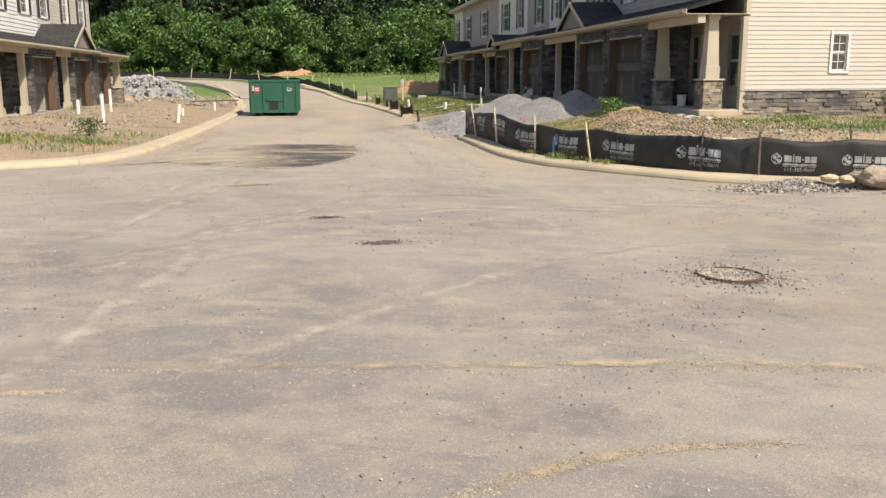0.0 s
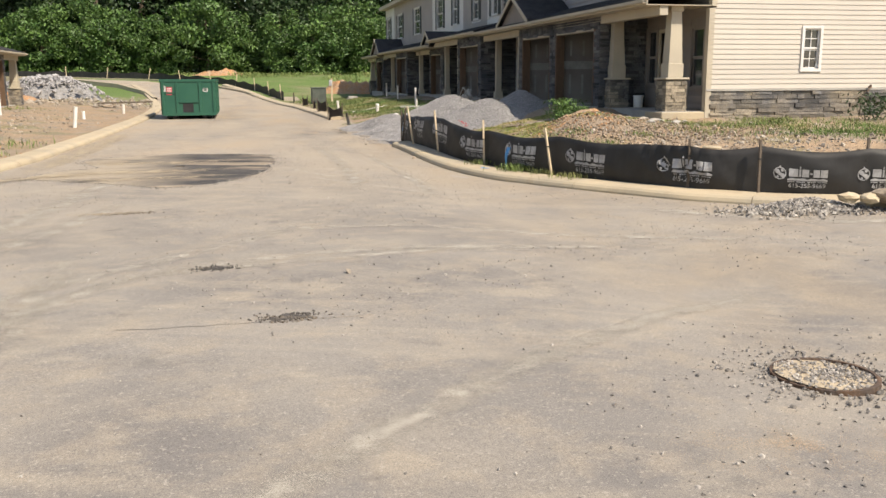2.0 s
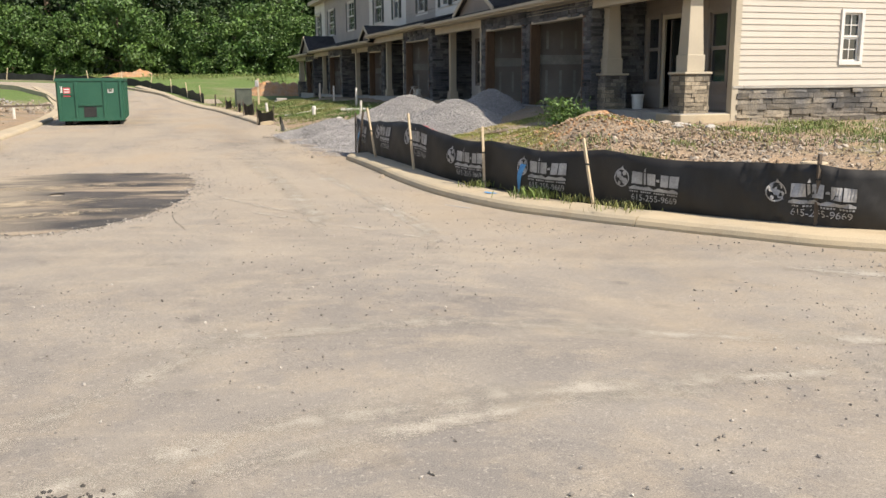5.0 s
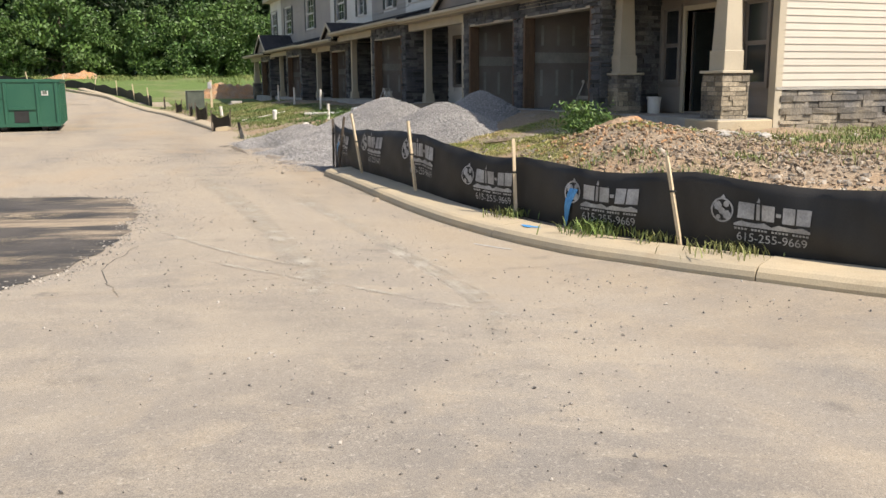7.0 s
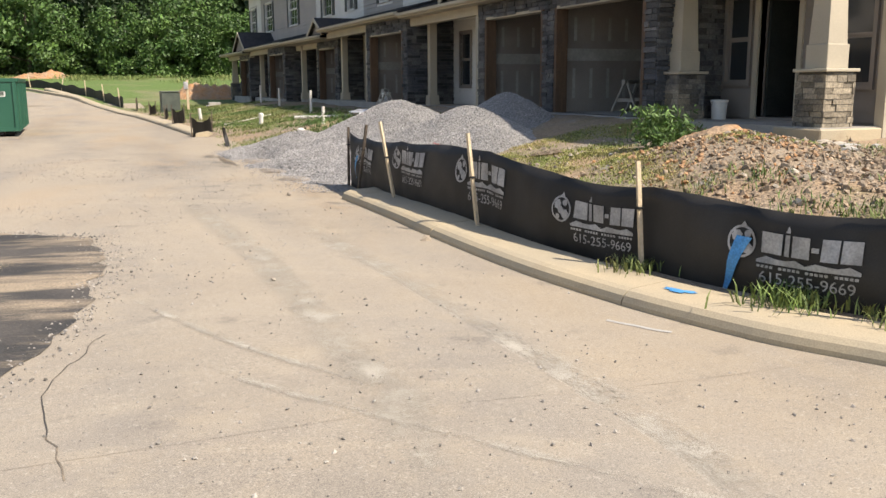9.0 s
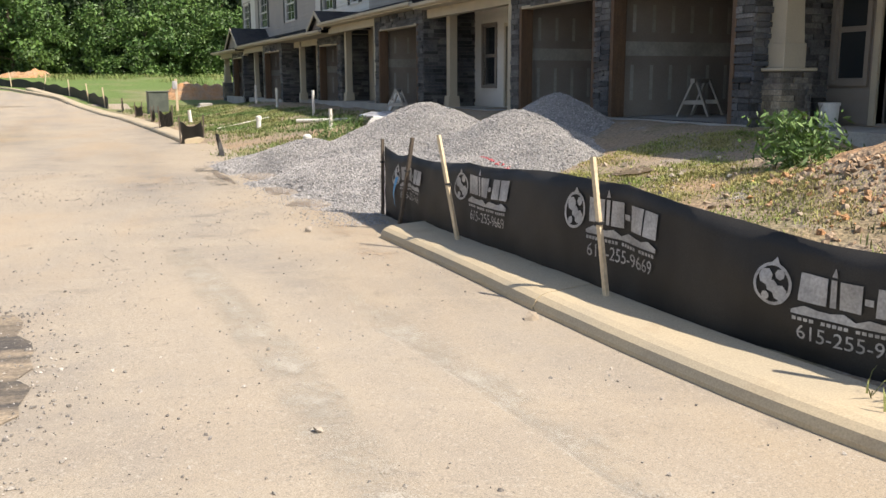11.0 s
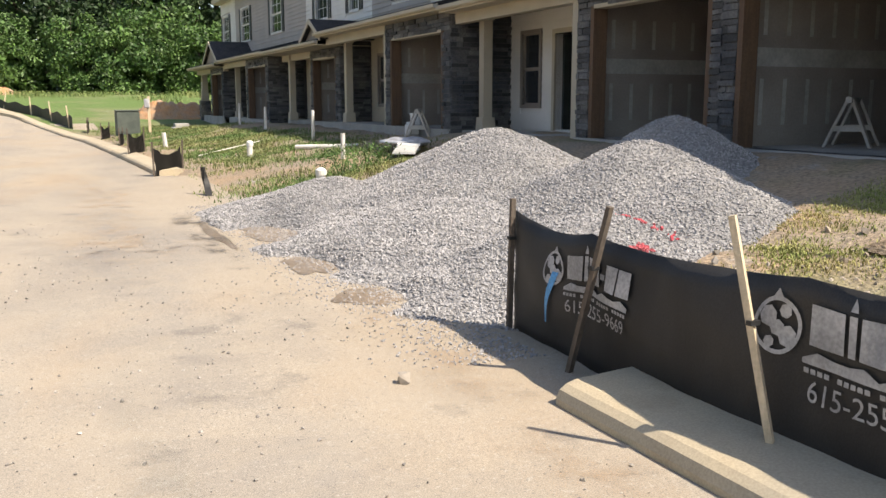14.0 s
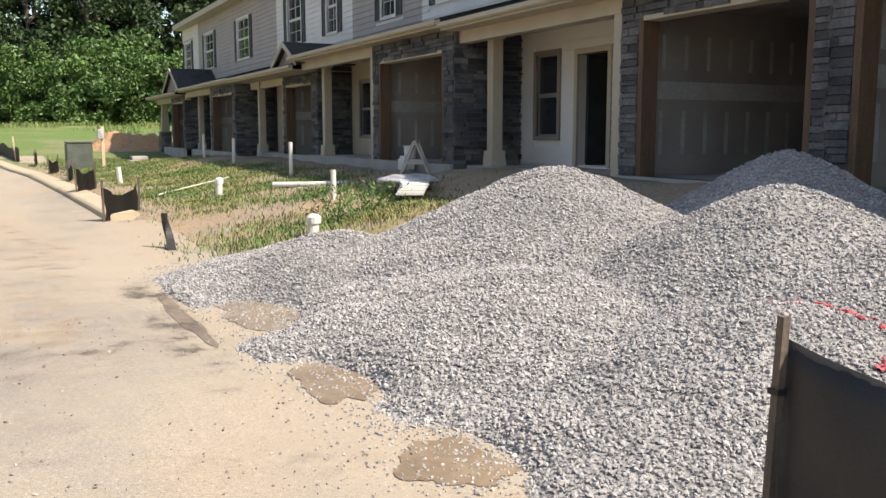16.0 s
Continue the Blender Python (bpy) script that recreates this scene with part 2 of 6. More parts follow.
def dust_mat(name, colour, scale, lo, hi, amount):
    """Loose dust lying on the asphalt: it thins out in a noise and towards the edges of its strip."""
    m = mat(name, colour, tuple(c * 0.85 for c in colour), 2.0, 0.95, 0.0, 110, grain=0.2)
    nt = m.node_tree
    N, L = nt.nodes, nt.links
    tc, n1, r, at, k = N.new("ShaderNodeTexCoord"), N.new("ShaderNodeTexNoise"), N.new("ShaderNodeMapRange"), N.new("ShaderNodeAttribute"), N.new("ShaderNodeMath")
    n1.inputs["Scale"].default_value, n1.inputs["Detail"].default_value, n1.inputs["Roughness"].default_value = scale, 8, 0.7
    r.inputs["From Min"].default_value, r.inputs["From Max"].default_value, r.inputs["To Max"].default_value = lo, hi, amount
    at.attribute_name = "cover"
    k.operation = "MULTIPLY"
    L.new(tc.outputs["Object"], n1.inputs["Vector"])
    L.new(n1.outputs["Fac"], r.inputs["Value"])
    L.new(r.outputs[0], k.inputs[0])
    L.new(at.outputs["Fac"], k.inputs[1])
    n2, thr, gt = N.new("ShaderNodeTexNoise"), N.new("ShaderNodeMapRange"), N.new("ShaderNodeMath")
    n2.inputs["Scale"].default_value, n2.inputs["Detail"].default_value = 210, 3
    thr.inputs["To Min"].default_value, thr.inputs["To Max"].default_value = 0.76, 0.28
    gt.operation = "GREATER_THAN"
    L.new(tc.outputs["Object"], n2.inputs["Vector"])
    L.new(k.outputs[0], thr.inputs["Value"])
    L.new(n2.outputs["Fac"], gt.inputs[0])
    L.new(thr.outputs[0], gt.inputs[1])
    L.new(gt.outputs[0], N["Principled BSDF"].inputs["Alpha"])
    return m


M_dust = dust_mat("pale_road_dust", (0.44, 0.40, 0.335), 3.2, 0.22, 0.66, 0.88)
M_sand = dust_mat("tan_road_sand", (0.44, 0.36, 0.25), 3.4, 0.28, 0.62, 0.88)
M_clay_dust = dust_mat("orange_clay_wash", (0.42, 0.305, 0.20), 2.4, 0.30, 0.70, 0.66)
M_damp = dust_mat("damp_grit", (0.13, 0.115, 0.10), 2.4, 0.40, 0.62, 0.8)

# ---- mesh helpers ----


def box(bm, x0, y0, z0, x1, y1, z1, bev=0.0):
    r = bmesh.ops.create_cube(bm, size=1.0, matrix=Matrix.Translation(((x0 + x1) / 2, (y0 + y1) / 2, (z0 + z1) / 2)) @ Matrix.Diagonal((x1 - x0, y1 - y0, z1 - z0, 1)))
    if bev:
        es = list({e for v in r["verts"] for e in v.link_edges})
        bmesh.ops.bevel(bm, geom=es, offset=bev, segments=1, affect="EDGES")


def bar(bm, p, q, w, d=None, taper=1.0):
    """A square bar from p to q."""
    p, q, d = Vector(p), Vector(q), d or w
    m = (q - p).to_track_quat("Z", "Y").to_matrix()
    rows = [[bm.verts.new(c + m @ Vector((sx * w / 2 * k, sy * d / 2 * k, 0))) for sx, sy in ((-1, -1), (1, -1), (1, 1), (-1, 1))] for c, k in ((p, 1), (q, taper))]
    bm.faces.new(rows[0][::-1]), bm.faces.new(rows[1])
    for i in range(4):
        bm.faces.new((rows[0][i], rows[0][(i + 1) % 4], rows[1][(i + 1) % 4], rows[1][i]))


def tube(bm, pts, radii, n=10, caps=True):
    """A round tube through points."""
    rings = []
    for i, p in enumerate(pts):
        a, b = Vector(pts[max(i - 1, 0)]), Vector(pts[min(i + 1, len(pts) - 1)])
        m = (b - a).to_track_quat("Z", "Y").to_matrix()
        rings.append([bm.verts.new(Vector(p) + m @ Vector((radii[i] * math.cos(t), radii[i] * math.sin(t), 0))) for t in [2 * math.pi * k / n for k in range(n)]])
    for r, s in zip(rings, rings[1:]):
        for k in range(n):
            bm.faces.new((r[k], r[(k + 1) % n], s[(k + 1) % n], s[k]))
    if caps:
        bm.faces.new(rings[0][::-1]), bm.faces.new(rings[-1])


def prism(bm, outline, y0, y1, swap=False):
    """An outline in (x, z) drawn out along y; swap: outline in (y, z), along x."""
    put = (lambda a, z, y: (y, a, z)) if swap else (lambda a, z, y: (a, y, z))
    A, B = [[bm.verts.new(put(a, z, y)) for a, z in outline] for y in (y0, y1)]
    n = len(A)
    bm.faces.new(A), bm.faces.new(B[::-1])
    for i in range(n):
        bm.faces.new((A[i], B[i], B[(i + 1) % n], A[(i + 1) % n]))


def finish(bm, name, material, smooth=False):
    bmesh.ops.recalc_face_normals(bm, faces=bm.faces)
    me = bpy.data.meshes.new(name)
    bm.to_mesh(me)
    bm.free()
    me.materials.append(material)
    if smooth:
        me.polygons.foreach_set("use_smooth", [True] * len(me.polygons))
    return me


def part(name, bm, material, parent, label="", smooth=False, kind=""):
    """One mesh in world coordinates under a thing or a part."""
    me = bm if isinstance(bm, bpy.types.Mesh) else finish(bm, name, material, smooth)
    ob = new(name, me)
    ob.parent = parent
    if parent.parent is None:
        ob.matrix_parent_inverse = parent.matrix_basis.inverted()
    return tagged(ob, label=label, kind=kind)


def thing(name, at, label, category, group="", kind=""):
    ob = new(name)
    ob.empty_display_size = 0.2
    ob.matrix_basis = Matrix.Translation(at)
    return tagged(ob, label, category, group, kind)


def solo(name, bm, material, label, category, group="", kind="", smooth=False):
    """A thing that is one mesh, with its origin at its base."""
    me = bm if isinstance(bm, bpy.types.Mesh) else finish(bm, name, material, smooth)
    return tagged(new(name, me), label, category, group, kind)


def np_mesh(name, verts, faces, material, smooth=False):
    """A mesh from arrays of vertices and of triangles or quads."""
    verts, faces = np.asarray(verts, np.float32), np.asarray(faces, np.int32)
    me = bpy.data.meshes.new(name)
    n, k = faces.shape
    me.vertices.add(len(verts)), me.loops.add(n * k), me.polygons.add(n)
    me.vertices.foreach_set("co", verts.ravel())
    me.loops.foreach_set("vertex_index", faces.ravel())
    me.polygons.foreach_set("loop_start", np.arange(0, n * k, k, dtype=np.int32))
    me.polygons.foreach_set("use_smooth", np.full(n, smooth))
    me.update(calc_edges=True)
    me.materials.append(material)
    return me


RNG = np.random.default_rng(7)


def stones_mesh(name, centres, sizes, material, flat=0.7):
    """Many angular chips: a jittered octahedron-like lump at each centre."""
    base = np.array([(1, 0, 0), (0.3, 0.95, 0.1), (-0.85, 0.5, 0), (-0.8, -0.6, 0.1), (0.35, -0.95, 0), (0.1, 0.1, 1), (-0.1, 0, -1)], float)
    tri = np.array([(0, 1, 5), (1, 2, 5), (2, 3, 5), (3, 4, 5), (4, 0, 5), (1, 0, 6), (2, 1, 6), (3, 2, 6), (4, 3, 6), (0, 4, 6)])
    n = len(centres)
    v = base[None] * (1 + RNG.uniform(-0.35, 0.35, (n, 7, 3)))
    v[:, :, 2] *= flat
    q = RNG.normal(size=(n, 4)) * np.array([1, 0.5, 0.5, 1])
    q /= np.linalg.norm(q, axis=1, keepdims=True)
    w, x, y, z = q.T
    R = np.stack([1 - 2 * (y * y + z * z), 2 * (x * y - w * z), 2 * (x * z + w * y), 2 * (x * y + w * z), 1 - 2 * (x * x + z * z), 2 * (y * z - w * x), 2 * (x * z - w * y), 2 * (y * z + w * x), 1 - 2 * (x * x + y * y)], 1).reshape(n, 3, 3)
    v = np.einsum("nij,nkj->nki", R, v) * np.asarray(sizes)[:, None, None] + np.asarray(centres)[:, None]
    f = tri[None] + (np.arange(n) * 7)[:, None, None]
    return np_mesh(name, v.reshape(-1, 3), f.reshape(-1, 3), material)


def sstep(a, b, x):
    t = np.clip((x - a) / (b - a), 0, 1)
    return t * t * (3 - 2 * t)


def wave(x, y, s=1.0):
    """A cheap smooth unevenness between about -1 and 1."""
    x, y = np.asarray(x) * s, np.asarray(y) * s
    return (np.sin(x * 1.3 + 1.7 * np.sin(y * 0.7)) + np.sin(y * 1.7 + 2.1 * np.sin(x * 0.9 + 1)) + 0.6 * np.sin(x * 3.1 + y * 2.3) + 0.5 * np.sin(y * 4.3 - x * 3.7 + np.sin(x * 2.1))) / 3.1


# ---- plan ----
R_EDGE = [(-1.5, 78), (0.3, 70), (2.2, 58), (3.1, 48), (3.5, 38), (3.72, 30), (3.78, 15.6), (3.83, 12.8), (3.94, 11.6), (4.05, 10.6), (4.2, 9.4), (4.48, 8.35), (5.02, 7.3), (5.75, 6.15), (6.45, 5.05), (7.4, 4.2), (8.8, 3.6), (12, 3.0), (45, 1)]
L_EDGE = [(-9.0, 78), (-7.2, 70), (-5.4, 58), (-4.5, 48), (-4.0, 38), (-3.9, 31), (-4.02, 20), (-4.25, 13.5), (-4.5, 11.2), (-5.0, 9.9), (-5.9, 9.1), (-7.2, 8.6), (-10, 8.2), (-45, 6.5)]


def resample(pts, step):
    """Evenly spaced points along a smoothed line."""
    p = np.array(pts, float)
    d = np.r_[0, np.cumsum(np.linalg.norm(np.diff(p, axis=0), axis=1))]
    s = np.arange(0, d[-1], step)
    q = np.stack([np.interp(s, d, p[:, k]) for k in range(2)], 1)
    for _ in range(max(1, int(0.8 / step))):
        q[1:-1] = (q[:-2] + 2 * q[1:-1] + q[2:]) / 4
    return q


def edge_gap(pts, x, y):
    """Distance to a line, positive off the road."""
    q = resample(pts, 0.5)
    best = np.full(np.shape(x), 1e9)
    a, b = q[:-1], q[1:]
    side = np.zeros(np.shape(x))
    for (ax, ay), (bx, by) in zip(a, b):
        dx, dy = bx - ax, by - ay
        t = np.clip(((x - ax) * dx + (y - ay) * dy) / (dx * dx + dy * dy), 0, 1)
        d = np.hypot(x - ax - t * dx, y - ay - t * dy)
        near = d < best
        best = np.where(near, d, best)
        side = np.where(near, dx * (y - ay) - dy * (x - ax), side)
    return best, side


def base_z(x, y):
    """The lie of the land under road and lots: a dip by the corner, a rise towards the woods."""
    x, y = np.asarray(x, float), np.asarray(y, float)
    return -0.10 * sstep(1.5, 4.2, x) * sstep(14.0, 10.5, y) * sstep(-8, -2, y) + 2.1 * sstep(52, 105, y) + 9.0 * sstep(112, 190, y)


def lot_z(x, y):
    x, y = np.asarray(x, float), np.asarray(y, float)
    dr, sr = edge_gap(R_EDGE, x, y)
    dl, sl = edge_gap(L_EDGE, x, y)
    right = (x > -1.8) & (sr > 0)
    left = (x < 0) & (sl < 0) & ~right
    zr = 0.10 + 0.54 * sstep(0.5, 6.2, dr) + 0.05 * wave(x, y, 1.3) * sstep(0.4, 1.5, dr) + 0.02 * wave(x, y, 4.1) * sstep(0.4, 1.5, dr)
    zr = zr - 0.55 * sstep(46, 60, y) * sstep(0, 5, dr)
    zr = zr + 0.40 * np.exp(-(((x - 7.9) / 1.15) ** 2 + ((y - 13.0) / 1.3) ** 2)) + 0.22 * np.exp(-(((x - 7.3) / 1.0) ** 2 + ((y - 11.0) / 1.0) ** 2))
    zr = np.where((y > 15.6) & (y < 30.6), np.minimum(zr + 0.2 * sstep(4, 6.3, dr) * sstep(15.6, 17.5, y) * sstep(30.6, 29.0, y), -0.02 + 0.5 * sstep(0.2, 4.5, dr) + 0.36 * sstep(4, 6.3, dr) + 0.012 * wave(x, y, 3)), zr)
    zl = 0.10 + 0.35 * sstep(0.5, 6.0, dl) + 0.05 * wave(x, y, 1.1) * sstep(0.4, 1.5, dl)
    zr = np.where((y > 15.6) & (y < 30.6), zr, -0.35 + (zr + 0.35) * sstep(0.16, 0.44, dr))
    zl = -0.35 + (zl + 0.35) * sstep(0.16, 0.44, dl)
    far = sstep(62, 72, y)
    z = np.where(right, zr, np.where(left, zl, -0.35))
    return base_z(x, y) + np.where(y > 62, z * (1 - far) + 0.05 * far - 0.3 * (~(right | left)) * (1 - far) * 0, z)

# ---- ground, road, kerbs ----


def axis_steps(lo, hi, step, far):
    mid = np.arange(lo, hi + 1e-6, step)
    out = [1.0 * step]
    while sum(out) < far:
        out.append(out[-1] * 1.35)
    c = np.cumsum(out)
    return np.r_[lo - c[::-1], mid, hi + c]


def grid_mesh(name, xs, ys, height, material):
    X, Y = np.meshgrid(xs, ys)
    Z = height(X, Y)
    v = np.stack([X, Y, Z], -1).reshape(-1, 3)
    n, k = X.shape
    i = np.arange(n * k).reshape(n, k)
    f = np.stack([i[:-1, :-1], i[:-1, 1:], i[1:, 1:], i[1:, :-1]], -1).reshape(-1, 4)
    return np_mesh(name, v, f, material, True)


ground = solo("ground", grid_mesh("ground", axis_steps(-16, 16, 0.22, 600), axis_steps(0, 62, 0.22, 600), lot_z, M_dirt), None, "bare clay and rubble building ground with weedy grass", "ground", kind="structure")


def road_z(x, y):
    return base_z(x, y) + 0.006 * wave(x, y, 0.8) + 0.12 * sstep(58, 70, y)


road = solo("road", grid_mesh("road", np.arange(-6.8, 4.61, 0.4), np.arange(8.0, 64.1, 0.4), road_z, M_asphalt), None, "dusty grey asphalt street with sandy tyre tracks", "road", kind="structure")


def wide_z(x, y):
    """The cross street, dipping under the lots behind the kerbs."""
    dr, sr = edge_gap(R_EDGE, x, y)
    dl, sl = edge_gap(L_EDGE, x, y)
    off = np.maximum(np.where((x > 0) & (sr > 0), dr, 0), np.where((x < 0) & (sl < 0), dl, 0))
    return road_z(x, y) - 0.6 * sstep(0.32, 0.8, off) - 0.002 * (y > 8.0) * (x > -6.8) * (x < 4.6)


part("cross_street", grid_mesh("cross_street", axis_steps(-12, 14, 0.3, 50), np.r_[-70, -50, -35, np.arange(-24, 11.6, 0.3)], wide_z, M_asphalt), None, road)

BEND = resample([(-2.2, 62.5), (-3.4, 69), (-6.5, 78), (-12, 86), (-21, 92), (-36, 96.5), (-70, 100)], 1.0)


def ribbon(name, line, profile, height, material, close=False):
    """A strip along a line: profile is (offset to the right, height above the road)."""
    t = np.gradient(line, axis=0)
    t /= np.linalg.norm(t, axis=1, keepdims=True)
    nrm = np.stack([t[:, 1], -t[:, 0]], 1)
    P = []
    for off, dz in profile:
        q = line + nrm * off
        P.append(np.c_[q, height(line[:, 0], line[:, 1]) + dz])
    P = np.stack(P, 1)
    n, k = P.shape[:2]
    i = np.arange(n * k).reshape(n, k)
    f = np.stack([i[:-1, :-1], i[:-1, 1:], i[1:, 1:], i[1:, :-1]], -1).reshape(-1, 4)
    if close:
        e = np.stack([i[:-1, -1], i[:-1, 0], i[1:, 0], i[1:, -1]], -1)
        f = np.r_[f, e, [i[0, :4]], [i[-1, :4][::-1]]] if k == 4 else np.r_[f, e]
    return np_mesh(name, P.reshape(-1, 3), f, material, False)


part("road_bend", ribbon("road_bend", BEND, [(-3.75, 0.0), (0, 0.03), (3.75, 0.0)], road_z, M_asphalt), None, road)

KERB_PROFILE = [(-0.03, -0.25), (-0.025, 0.03), (-0.005, 0.075), (0.035, 0.105), (0.09, 0.12), (0.46, 0.135), (0.50, 0.12), (0.50, -0.3)]


def kerb(name, pts, lo, hi, sign, label):
    """A rolled kerb in cast lengths with open joints."""
    q = resample(pts, 0.15)
    keep = q[(q[:, 1] > lo) & (q[:, 1] < hi)]
    root = thing(name, (*keep[0], 0), label, "kerb", kind="structure")
    step = 20
    for s in range(0, len(keep) - 3, step):
        seg = keep[s:s + step + 1].copy()
        if len(seg) < 3:
            continue
        seg[-1] += (seg[-2] - seg[-1]) * 0.08
        prof = [(sign * o, z + RNG.uniform(-0.004, 0.004)) for o, z in KERB_PROFILE]
        me = ribbon("kerb_length", seg, prof, road_z, M_kerb, True)
        bm = bmesh.new()
        bm.from_mesh(me)
        bmesh.ops.holes_fill(bm, edges=bm.edges, sides=0)
        bmesh.ops.recalc_face_normals(bm, faces=bm.faces)
        bm.to_mesh(me)
        bm.free()
        part("kerb_length", me, None, root)


kerb("kerb_corner", R_EDGE, 1, 15.7, -1, "sand-coloured concrete kerb curving round the corner")
kerb("kerb_far", R_EDGE, 30.6, 79, -1, "dusty concrete kerb along the street")
kerb("kerb_opposite", L_EDGE, 6.0, 79, 1, "sand-coloured concrete kerb along the street and corner")
for s, nm in ((-3.75, "kerb_bend_inner"), (3.75, "kerb_bend_outer")):
    solo(nm, ribbon(nm, BEND, [(s * 0.995, -0.1), (s, 0.16), (s * 1.08, 0.16), (s * 1.09, -0.3)], road_z, M_kerb), None, "pale concrete kerb on the bend", "kerb", kind="structure")


def blob(bm, cx, cy, rx, ry, n=28, wob=0.18, seed=0, lift=0.006, turn=0.0, h=road_z):
    """A ragged flat patch lying on the road."""
    r = np.random.default_rng(seed)
    ph = r.uniform(0, 6.28, 5)
    vs = []
    for i in range(n):
        a = 2 * math.pi * i / n
        k = 1 + wob * (math.sin(3 * a + ph[0]) * 0.5 + math.sin(5 * a + ph[1]) * 0.35 + math.sin(8 * a + ph[2]) * 0.3) + r.uniform(-wob, wob) * 0.25
        ux, uy = rx * k * math.cos(a), ry * k * math.sin(a)
        x, y = cx + ux * math.cos(turn) - uy * math.sin(turn), cy + ux * math.sin(turn) + uy * math.cos(turn)
        vs.append(bm.verts.new((x, y, float(h(x, y)) + lift)))
    c = bm.verts.new((cx, cy, float(h(cx, cy)) + lift + 0.002))
    for i in range(n):
        bm.faces.new((c, vs[i], vs[(i + 1) % n]))


bm = bmesh.new()
n0 = 64
PATCH_E = [(0.60, 13.7), (0.72, 12.6), (0.60, 11.3), (0.45, 10.2), (0.05, 9.1), (-0.5, 8.2), (-1.3, 7.9), (-2.1, 8.7), (-3.0, 9.3), (-3.8, 9.9), (-3.5, 11.0), (-2.6, 11.6), (-3.3, 12.8), (-3.2, 13.9), (-1.6, 14.6), (-0.3, 14.3)]
ring = resample(PATCH_E + PATCH_E[:1], 0.18)
ring = ring + RNG.normal(0, 0.035, ring.shape)
grid_v = []
for k in np.linspace(1, 0.05, 8):
    row = []
    for x, y in ring:
        px, py = -1.2 + (x + 1.2) * k, 11.4 + (y - 11.4) * k
        row.append(bm.verts.new((px, py, float(road_z(px, py)) + 0.006 + 0.012 * (1 - k ** 4))))
    grid_v.append(row)
for a, b in zip(grid_v, grid_v[1:]):
    for i in range(len(a)):
        j = (i + 1) % len(a)
        bm.faces.new((a[i], a[j], b[j], b[i]))
part("asphalt_patch", bm, M_patch, road, "dark asphalt patch dusted with sand", smooth=True)
k = RNG.integers(0, len(ring), 2600)
gx, gy = ring[k, 0] + RNG.normal(0.02, 0.11, 2600), ring[k, 1] + RNG.normal(0, 0.11, 2600)
part("patch_crumbs", stones_mesh("patch_crumbs", np.c_[gx, gy, road_z(gx, gy) + 0.004], 0.004 + 0.012 * RNG.random(2600) ** 2, M_pebble), None, road, kind="stuff")

for i, (x, y, rx, ry, tn) in enumerate([(-0.27, 1.42, 0.20, 0.11, 0.2), (0.31, -0.45, 0.24, 0.13, 0.1), (-1.6, 5.2, 0.4, 0.10, 0.1)]):
    bm = bmesh.new()
    blob(bm, x, y, rx * 0.55, ry * 0.45, n=40, seed=i, wob=0.8, turn=tn)
    part("dark_stain", bm, M_patch, road)
    k = int(900 * rx)
    gx, gy = RNG.normal(x, rx * 0.5, k), RNG.normal(y, ry * 0.5, k)
    part("dark_chips", stones_mesh("dark_chips", np.c_[gx, gy, road_z(gx, gy) + 0.004], RNG.uniform(0.005, 0.014, k), M_patch), None, road, kind="stuff")
PUDDLES = [(3.86, 22.0, 0.30, 0.75), (3.27, 22.1, 0.07, 1.1), (3.70, 19.75, 0.22, 0.42), (3.73, 18.28, 0.24, 0.30)]
for i, (x, y, rx, ry) in enumerate(PUDDLES):
    bm = bmesh.new()
    blob(bm, x, y, rx, ry, n=60, seed=20 + i, wob=0.25, lift=0.005)
    part("mud_puddle", bm, M_mud, road, "wet brown mud puddle")

# seams and cracks as shallow dark strips
for pts in ([(-9, -3.4), (-1.6, -4.42), (0.4, -4.8), (3.0, -5.12), (9, -5.9)], [(-0.9, -0.5), (0.3, -0.55), (1.0, -0.52)], [(0.62, 9.9), (0.36, 9.2), (0.28, 8.7), (0.42, 7.8)], [(-1.2, 30), (-1.1, 26), (-1.35, 22)]):
    q = resample(pts, 0.12)
    q = q + RNG.normal(0, 0.012, q.shape)
    if len(q) > 120:
        k = RNG.integers(0, len(q), 1400)
        gx, gy = q[k, 0] + RNG.normal(0, 0.05, 1400), q[k, 1] + RNG.normal(0, 0.018, 1400)
        part("seam_sand", stones_mesh("seam_sand", np.c_[gx, gy, road_z(gx, gy) + 0.002], RNG.uniform(0.003, 0.009, 1400), M_clay_pale), None, road, "line of tan grit along the paving seam", kind="stuff")
        continue
    part("crack", ribbon("crack", q, [(-0.0035, 0.003), (0.0035, 0.003)], road_z, M_patch), None, road)
for pts, w in (([(0.1, -6.42), (0.45, -6.24), (0.83, -6.11), (1.28, -6.04), (1.83, -6.09)], 0.035), ([(3.82, 9.24), (3.95, 9.03), (4.06, 8.81)], 0.02), ([(-2.4, -4.69), (-1.9, -4.76)], 0.022)):
    q = resample(pts, 0.08)
    q = q + RNG.normal(0, 0.01, q.shape)
    if w > 0.02:
        k = RNG.integers(0, len(q), 2600)
        gx, gy = q[k, 0] + RNG.normal(0, w, 2600), q[k, 1] + RNG.normal(0, w * 0.7, 2600)
        part("sand_streak", stones_mesh("sand_streak", np.c_[gx, gy, road_z(gx, gy) + 0.001], RNG.uniform(0.002, 0.006, 2600), M_clay_pale, 0.3), None, road, "streak of tan sand on the asphalt", kind="stuff")
        continue
    part("sand_streak", ribbon("sand_streak", q, [(-w, 0.004), (0, 0.008), (w, 0.004)], road_z, M_clay_pale if w > 0.02 else M_tape), None, road)



